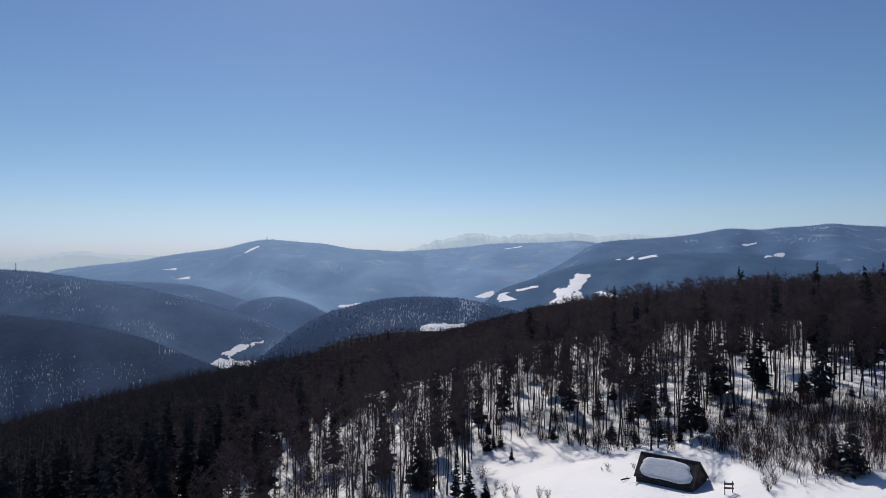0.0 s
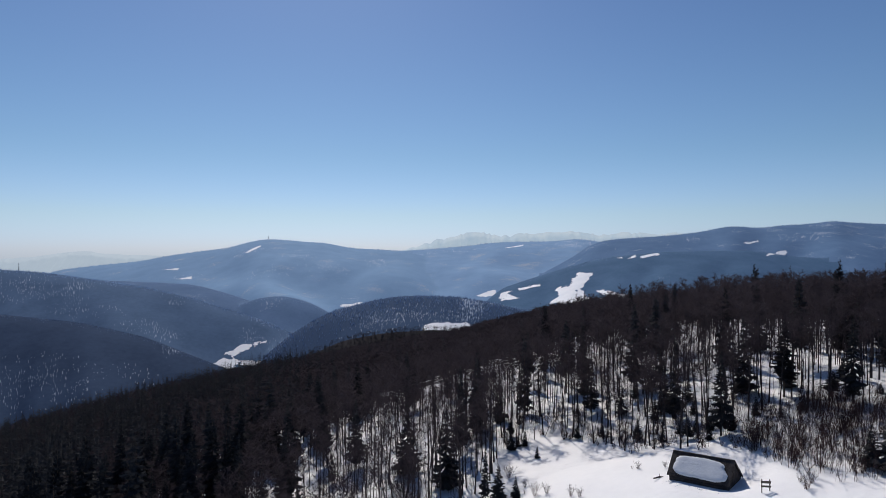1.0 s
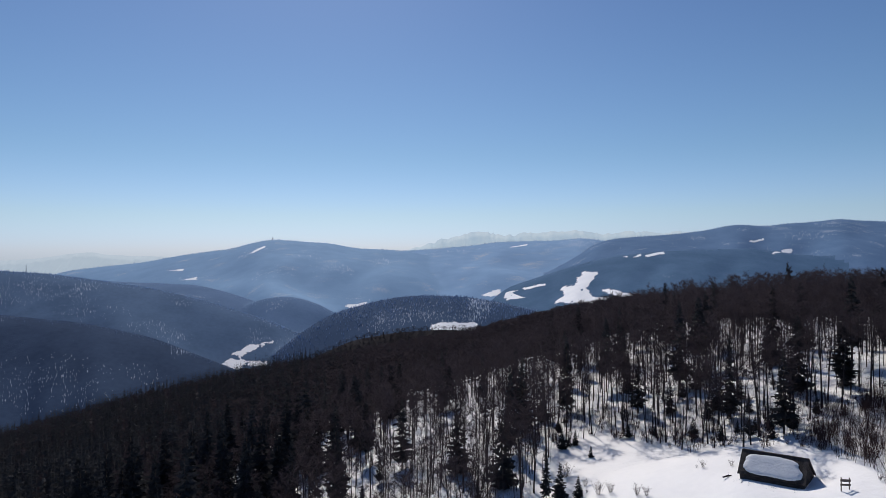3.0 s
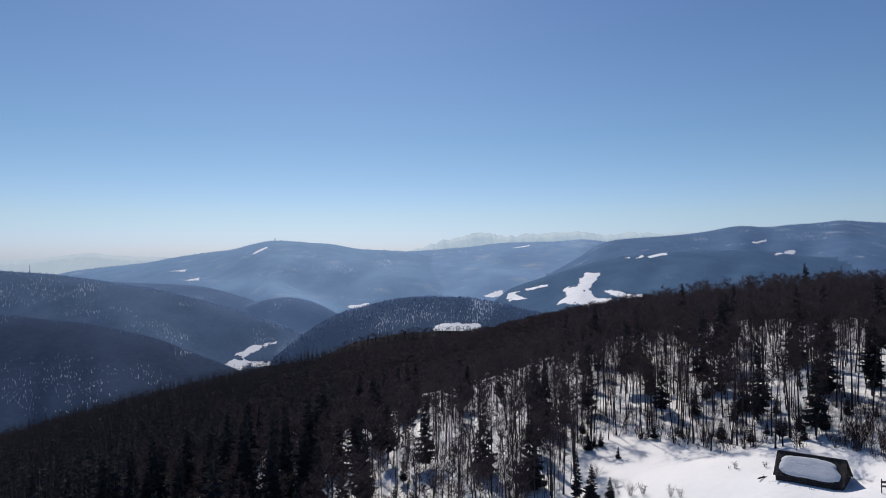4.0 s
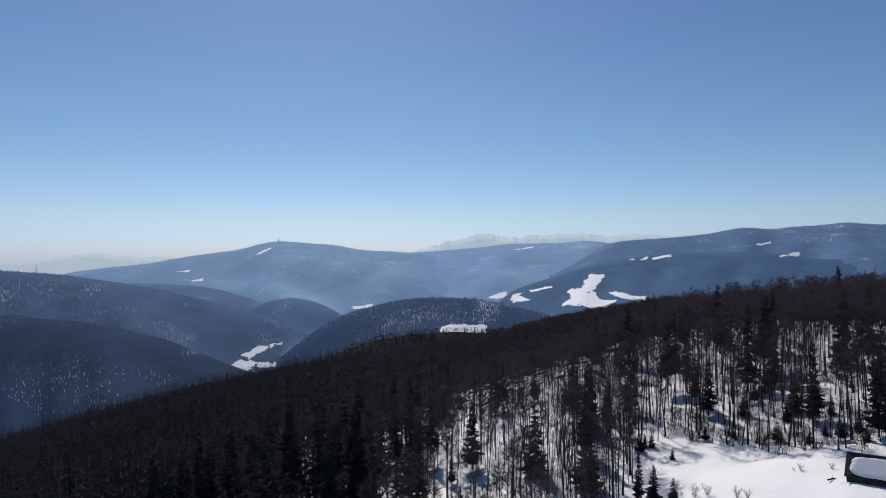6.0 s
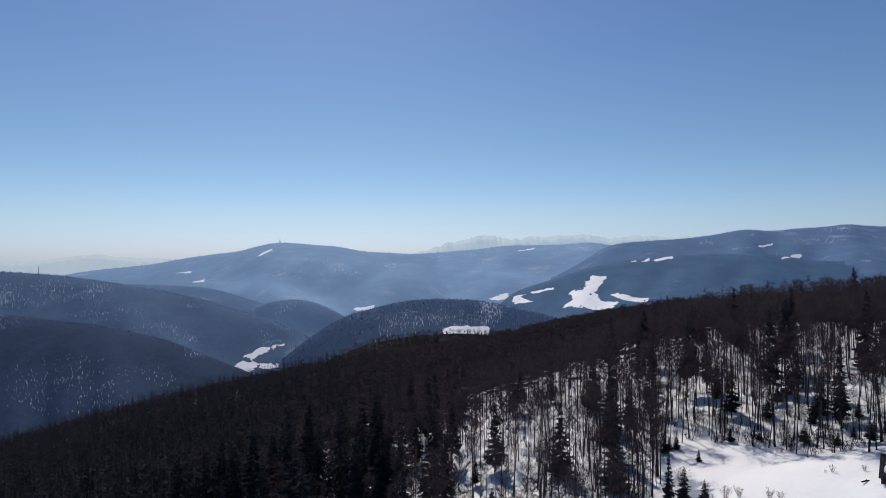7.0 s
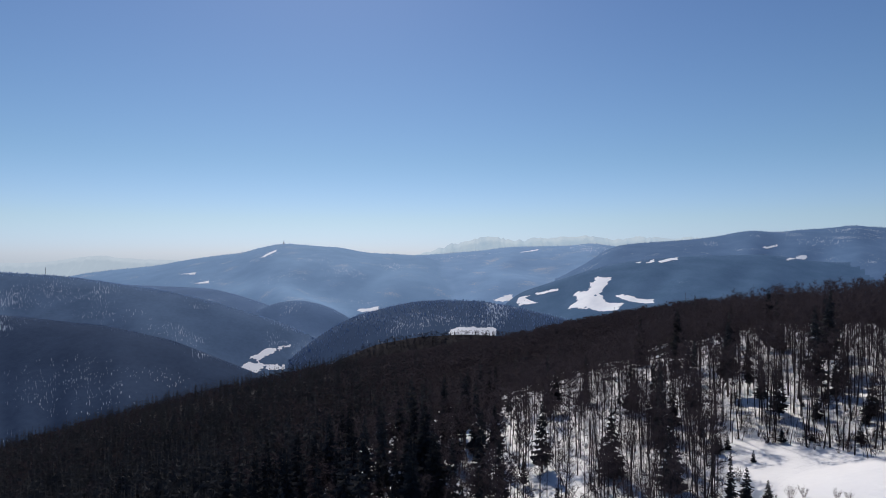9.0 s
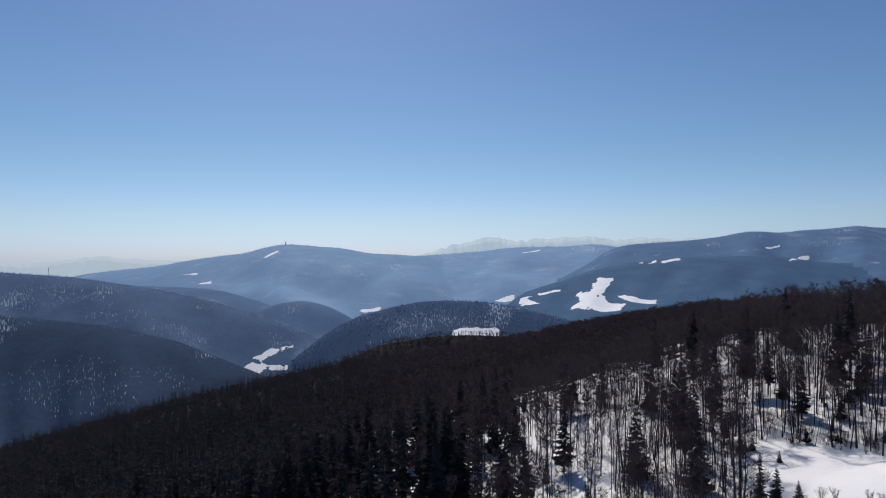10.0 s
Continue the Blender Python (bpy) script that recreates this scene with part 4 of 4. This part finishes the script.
def plant_brush():
    """Countless thin poles and brush along the foot of the wood."""
    rng = np.random.default_rng(13)
    shapes = [sapling(220 + k, 3.6) for k in range(5)]
    rows = []
    while len(rows) < 110:
        x, y = rng.uniform(38, 62), rng.uniform(72, 98)
        if inside(CLEARING, np.array(x), np.array(y)) or x > 0.78 * y:
            continue
        s = rng.uniform(0.5, 1.2)
        rows.append((int(rng.integers(0, 5)), x, y, float(terrain(x, y)) - 0.03, rng.uniform(0, 6.28), s * 1.2, s))
    while len(rows) < 500:
        x, y = rng.uniform(-6, 62), rng.uniform(66, 132)
        edge = y - (126 - 1.1 * x)
        if inside(CLEARING, np.array(x), np.array(y)) or edge < -10 or edge > 26 or x > 0.78 * y or y < 88 - x:
            continue
        s = rng.uniform(0.35, 1.15)
        rows.append((int(rng.integers(0, 5)), x, y, float(terrain(x, y)) - 0.03, rng.uniform(0, 6.28), s, s))
    v, f = scattered(shapes, rows)
    tagged(mesh_object("brushwood", v, f, SHRUB, flat=True), "thin brown leafless brushwood on the snowy bank", "brushwood", kind="stuff")


def pole(seed, h=7.0):
    """A thin young beech: one whippy stem with short side shoots."""
    rng = np.random.default_rng(seed)
    s = Soup()
    bend = np.array((rng.normal() * 0.25, rng.normal() * 0.25, h * 0.5))
    tip = np.array((rng.normal() * 0.6, rng.normal() * 0.6, h))
    s.tube([(0, 0, -0.2), bend, tip], [0.055, 0.035, 0], 3)
    for k in range(34):
        t = rng.uniform(0.12, 1.0)
        w = bend * t * 2 if t < 0.5 else bend + (tip - bend) * (t - 0.5) * 2
        a = rng.uniform(0, 6.28)
        o = unit(np.array((math.cos(a), math.sin(a), rng.uniform(0.1, 1.2))))
        side = unit(np.cross(o, rng.normal(size=3))) * 0.016
        s.tri(w - side, w + side, w + o * rng.uniform(0.5, 1.7) * (1.15 - 0.6 * t))
    return s.arrays()


def plant_poles():
    """Young growth between the old stems."""
    rng = np.random.default_rng(19)
    shapes = [pole(240 + k) for k in range(6)]
    p = grow(88, 178, 3.6, rng)
    thicket = np.stack([rng.uniform(-14, 8, 150), rng.uniform(86, 116, 150)], 1)
    thicket = thicket[~inside(CLEARING, thicket[:, 0], thicket[:, 1])]
    p = p[(p[:, 0] > -70) & (np.hypot(p[:, 0] - 44, p[:, 1] - 72) > 10) & (rng.random(len(p)) < 0.4 + 0.6 * vnoise(p[:, 0] / 14, p[:, 1] / 14, 57))]
    p = np.concatenate([p, thicket])
    z = terrain(p[:, 0], p[:, 1]) - 0.05
    rows = []
    for i in range(len(p)):
        s = rng.uniform(0.4, 1.25)
        rows.append((int(rng.integers(0, 6)), p[i, 0], p[i, 1], z[i], rng.uniform(0, 6.28), s, s))
    v, f = scattered(shapes, rows)
    tagged(mesh_object("young_beech_growth", v, f, TWIG, flat=True), "thin bare young beeches between the old stems", "woods", kind="stuff")


plant_shrubs()
plant_brush()
plant_poles()


# ---- the hut ----
HUT = pose(29.26, 79.17, -2.75, 0, -3.5, -44)
HUT_LENGTH, HUT_HALF, EAVE, RIDGE = 7.84, 2.4, 0.87, 3.4


def board(bm, x0, x1, y0, y1, z0, z1):
    """A box with slightly eased edges."""
    geom = bmesh.ops.create_cube(bm, size=1.0)
    bmesh.ops.scale(bm, vec=(x1 - x0, y1 - y0, z1 - z0), verts=geom["verts"])
    bmesh.ops.translate(bm, vec=((x0 + x1) / 2, (y0 + y1) / 2, (z0 + z1) / 2), verts=geom["verts"])
    return geom["verts"]


def build_hut():
    rng = random.Random(4)
    hut = tagged(new("hut"), "low dark weathered wooden hut with steep roof on snow", "hut")
    hut.matrix_world = HUT
    half, low = HUT_LENGTH / 2 - 0.25, HUT_HALF - 0.35
    # low side walls of horizontal logs
    for side in (-1, 1):
        bm = bmesh.new()
        board(bm, -half, half, side * low - 0.08, side * low + 0.08, -0.4, EAVE + 0.25)
        wall = part("wall", bm, OLD_WOOD, hut)
        for k in range(5):
            bm = bmesh.new()
            board(bm, -half - 0.1, half + 0.1, side * (low + 0.1) - 0.05, side * (low + 0.1) + 0.05, 0.0 + k * 0.24, 0.22 + k * 0.24)
            part("log", bm, OLD_WOOD, wall)
    # gable ends of upright planks
    for end in (-1, 1):
        bm = bmesh.new()
        x = end * half
        pts = [(-low, -0.4), (low, -0.4), (low, EAVE + 0.2), (0, RIDGE - 0.3), (-low, EAVE + 0.2)]
        v = [bm.verts.new((x + dx, y, z)) for dx in (-0.05, 0.05) for y, z in pts]
        bm.faces.new(v[:5][::-1]), bm.faces.new(v[5:])
        for i in range(5):
            bm.faces.new((v[i], v[(i + 1) % 5], v[5 + (i + 1) % 5], v[5 + i]))
        gable = part("gable_wall", bm, OLD_WOOD, hut)
        n = 19
        for k in range(n):
            y0, y1 = -low + 2 * low * k / n + 0.008, -low + 2 * low * (k + 1) / n - 0.008
            top = RIDGE - 0.32 - (RIDGE - EAVE - 0.5) * max(abs(y0), abs(y1)) / low
            bm = bmesh.new()
            board(bm, x + end * 0.06 - 0.018, x + end * 0.06 + 0.018 + 0.01 * rng.random(), y0, y1, rng.uniform(-0.1, 0.05), top)
            part("plank", bm, OLD_WOOD, gable)
    # roof: two slopes of boards laid from ridge to eave
    slope = math.atan2(RIDGE - EAVE, HUT_HALF)
    run = math.hypot(RIDGE - EAVE, HUT_HALF)
    for side in (-1, 1):
        bm = bmesh.new()
        board(bm, -HUT_LENGTH / 2, HUT_LENGTH / 2, 0, run, -0.12, -0.03)
        me = bpy.data.meshes.new("roof")
        bm.to_mesh(me)
        bm.free()
        me.materials.append(OLD_WOOD)
        roof = new("roof_slope", me)
        roof.parent = hut
        roof.matrix_local = Matrix.Translation((0, 0, RIDGE)) @ (Matrix.Rotation(-slope, 4, 'X') if side > 0 else Matrix.Rotation(math.pi, 4, 'Z') @ Matrix.Rotation(-slope, 4, 'X'))
        n = 32
        for k in range(n):
            x0 = -HUT_LENGTH / 2 + HUT_LENGTH * k / n
            bm = bmesh.new()
            board(bm, x0 + 0.006, x0 + HUT_LENGTH / n - 0.006, -0.02, run + rng.uniform(-0.04, 0.07), -0.026, 0.006 + 0.018 * rng.random())
            part("roof_board", bm, OLD_WOOD, roof)
    bm = bmesh.new()
    board(bm, -HUT_LENGTH / 2, HUT_LENGTH / 2, -0.12, 0.12, RIDGE + 0.0, RIDGE + 0.06)
    part("ridge_cap", bm, OLD_WOOD, hut)
    for end in (-1, 1):
        for side in (-1, 1):
            bm = bmesh.new()
            board(bm, end * (HUT_LENGTH / 2 + 0.03) - 0.025, end * (HUT_LENGTH / 2 + 0.03) + 0.025, 0, run + 0.05, -0.18, 0.03)
            b = part("bargeboard", bm, OLD_WOOD, hut)
            b.matrix_local = Matrix.Translation((0, 0, RIDGE)) @ (Matrix.Rotation(-slope, 4, 'X') if side > 0 else Matrix.Rotation(math.pi, 4, 'Z') @ Matrix.Rotation(-slope, 4, 'X'))
    return slope, run


def build_roof_snow(slope, run):
    """A slab of old snow sliding down the near slope, with a lumpy rim."""
    n, rings = 128, 12
    CORNER = -2.6  # the corner that has melted back
    v, f = [], []
    for r in range(rings + 1):
        q = r / rings
        for i in range(n):
            a = 2 * math.pi * i / n
            c, s = math.cos(a), math.sin(a)
            k = (abs(c) ** 4.5 + abs(s) ** 4.5) ** (-1 / 4.5)
            wob = 1 + 0.02 * math.sin(3 * a + 1) + 0.014 * math.sin(7 * a) + 0.008 * math.sin(15 * a + 2) + 0.008 * math.sin(31 * a)
            wob *= 1 - 0.16 * max(0, math.cos(a - CORNER)) ** 6
            x = 3.45 * k * c * wob * q
            y = 1.45 * k * s * wob * q
            thick = 0.22 * (1 - q ** 12) ** 0.5 + 0.006 * math.sin(3 * x)
            if r == rings:
                thick = -0.02
            v.append((x, y, 0.03 + thick))
    for r in range(rings):
        for i in range(n):
            j = (i + 1) % n
            f.append((r * n + i, r * n + j, (r + 1) * n + j, (r + 1) * n + i))
    ob = mesh_object("roof_snow", v, f, ROOF_SNOW)
    on_roof = Matrix.Translation((0, 0, RIDGE)) @ Matrix.Rotation(math.pi, 4, 'Z') @ Matrix.Rotation(-slope, 4, 'X')
    ob.matrix_world = HUT @ on_roof @ Matrix.Translation((-0.1, run * 0.53, 0))
    tagged(ob, "thick grey-white slab of snow on the hut's roof", "snow")


build_roof_snow(*build_hut())


# ---- sign, log, masts ----
def build_sign():
    sign = tagged(new("trail_sign"), "wooden two-board sign on two posts in snow", "sign")
    x, y = 33.2, 71.6
    sign.matrix_world = pose(x, y, float(terrain(x, y)), 0, 0, -8)
    for px in (-0.44, 0.44):
        bm = bmesh.new()
        board(bm, px - 0.045, px + 0.045, -0.045, 0.045, -0.4, 1.5)
        part("post", bm, SIGN_WOOD, sign)
    for z0, z1 in ((1.03, 1.32), (0.56, 0.78)):
        bm = bmesh.new()
        board(bm, -0.56, 0.56, -0.085, -0.05, z0, z1)
        part("board", bm, SIGN_WOOD, sign)


def build_log():
    s = Soup()
    s.tube([(-0.9, 0, 0.1), (0.1, 0.05, 0.16), (0.9, -0.1, 0.12)], [0.09, 0.11, 0.06], 7)
    s.tube([(0.1, 0.05, 0.16), (0.4, 0.4, 0.55)], [0.05, 0], 4)
    s.tube([(-0.4, 0, 0.13), (-0.6, -0.35, 0.4)], [0.04, 0], 4)
    ob = mesh_object("fallen_log", *s.arrays(), BARK)
    ob.matrix_world = pose(24.3, 82.0, float(terrain(24.3, 82.0)) - 0.02, 0, 0, 20)
    tagged(ob, "dark fallen branch lying in snow beside the hut", "log")


def build_mast(name, x, y, h, w, label):
    """A lattice mast: three legs, zigzag braces between them and a rod on top."""
    mast = tagged(new(name), label, "mast")
    mast.matrix_world = pose(x, y, float(terrain(x, y)))

    def rod(kind, points, radii, sides):
        s = Soup()
        s.tube(points, radii, sides)
        mesh_object(kind, *s.arrays(), STEEL, mast)

    corners = [(w * math.cos(a), w * math.sin(a)) for a in (0.5, 2.6, 4.7)]
    for cx, cy in corners:
        rod("leg", [(cx, cy, -2), (cx * 0.25, cy * 0.25, h * 0.86)], [w * 0.22, w * 0.16], 4)
    for k in range(7):
        z0, z1 = h * 0.12 * k, h * 0.12 * (k + 1)
        for i in range(3):
            (ax, ay), (bx, by) = corners[i], corners[(i + 1) % 3]
            a, b = 1 - 0.75 * z0 / (h * 0.86), 1 - 0.75 * z1 / (h * 0.86)
            rod("brace", [(ax * a, ay * a, z0), (bx * b, by * b, z1)], [w * 0.1, w * 0.1], 3)
    rod("antenna", [(0, 0, h * 0.8), (0, 0, h)], [w * 0.2, 0], 5)


build_sign()
build_log()
build_mast("radio_mast", -1157, 1650, 24, 1.5, "steel lattice radio mast on a wooded hilltop")
build_mast("lookout_tower", -1212, 4195, 26, 4.0, "small tower on the distant wooded summit")


def build_leaning_trees():
    """Bare young trees bent over the bank."""
    for k, (x, y, lean, turn, size) in enumerate(((33.2, 90.2, 52, 200, 0.34), (14.5, 116, 40, 130, 0.42), (39.5, 86, 38, 230, 0.3))):
        ob = tree_thing("leaning_tree", BEECH[k], BARK, TWIG, "dark bare young tree leaning over the snowy bank", "tree", "leaning trees")
        ob.matrix_world = pose(x, y, float(terrain(x, y)) - 0.1, 0, 0, turn) @ pose(0, 0, 0, lean) @ Matrix.Diagonal((size, size, size, 1))


def build_snow_lumps():
    """Lumps added along the wall and the trodden path, their shading standing for footprints."""
    rng = np.random.default_rng(17)
    shapes = []
    for k in range(3):
        s = Soup()
        ring = [np.array((math.cos(a) * rng.uniform(0.8, 1.2), math.sin(a) * rng.uniform(0.8, 1.2), -0.2)) for a in np.arange(0, 6.2, 0.785)]
        top = [p * np.array((0.6, 0.6, 0)) + np.array((0, 0, rng.uniform(0.5, 0.8))) for p in ring]
        peak = np.array((0, 0, 0.95))
        for i in range(8):
            j = (i + 1) % 8
            s.tri(ring[i], ring[j], top[j])
            s.tri(ring[i], top[j], top[i])
            s.tri(top[i], top[j], peak)
        shapes.append(s.arrays())
    rows = []
    for i in range(50):
        along, out = rng.uniform(-4.6, 4.2), 2.5 + rng.exponential(0.45)
        p = HUT @ Vector((along, -out, 0))
        size = rng.uniform(0.04, 0.10)
        rows.append((int(rng.integers(0, 3)), p.x, p.y, float(terrain(p.x, p.y)), rng.uniform(0, 6), size, size))
    v, f = scattered(shapes, rows)
    tagged(mesh_object("snow_lumps", v, f, ROOF_SNOW), "small added lumps of snow along the hut's wall", "snow", kind="stuff")


build_leaning_trees()
build_snow_lumps()


def build_ski_tracks():
    """Pairs of shallow snow lips left by skis, curving over the clearing."""
    for x0, y0, heading, bend, length in ((6, 90, 60, -1.6, 26), (9, 96, 35, -1.2, 22), (12, 104, 8, -2.0, 18), (30, 70, 150, 0.7, 30)):
        s = Soup()
        for off in (-0.35, 0.35):
            left, peak, right = [], [], []
            x, y, a = x0, y0, radians(heading)
            for i in range(int(length / 0.5)):
                n = np.array((-math.sin(a), math.cos(a)))
                c = np.array((x, y)) + n * off
                for row, w, h in ((left, 0.16, -0.05), (peak, 0.0, 0.006), (right, -0.16, -0.05)):
                    q = c + n * w
                    row.append(np.array((q[0], q[1], float(terrain(q[0], q[1])) + h + 0.02)))
                x, y, a = x + 0.5 * math.cos(a), y + 0.5 * math.sin(a), a + radians(bend)
            for k in range(len(peak) - 1):
                for lo, hi in ((left, peak), (peak, right)):
                    s.tri(lo[k], lo[k + 1], hi[k + 1])
                    s.tri(lo[k], hi[k + 1], hi[k])
        ob = mesh_object("ski_track", *s.arrays(), SNOW)
        tagged(ob, "faint curving ski track in the snow", "track", kind="structure")


build_ski_tracks()
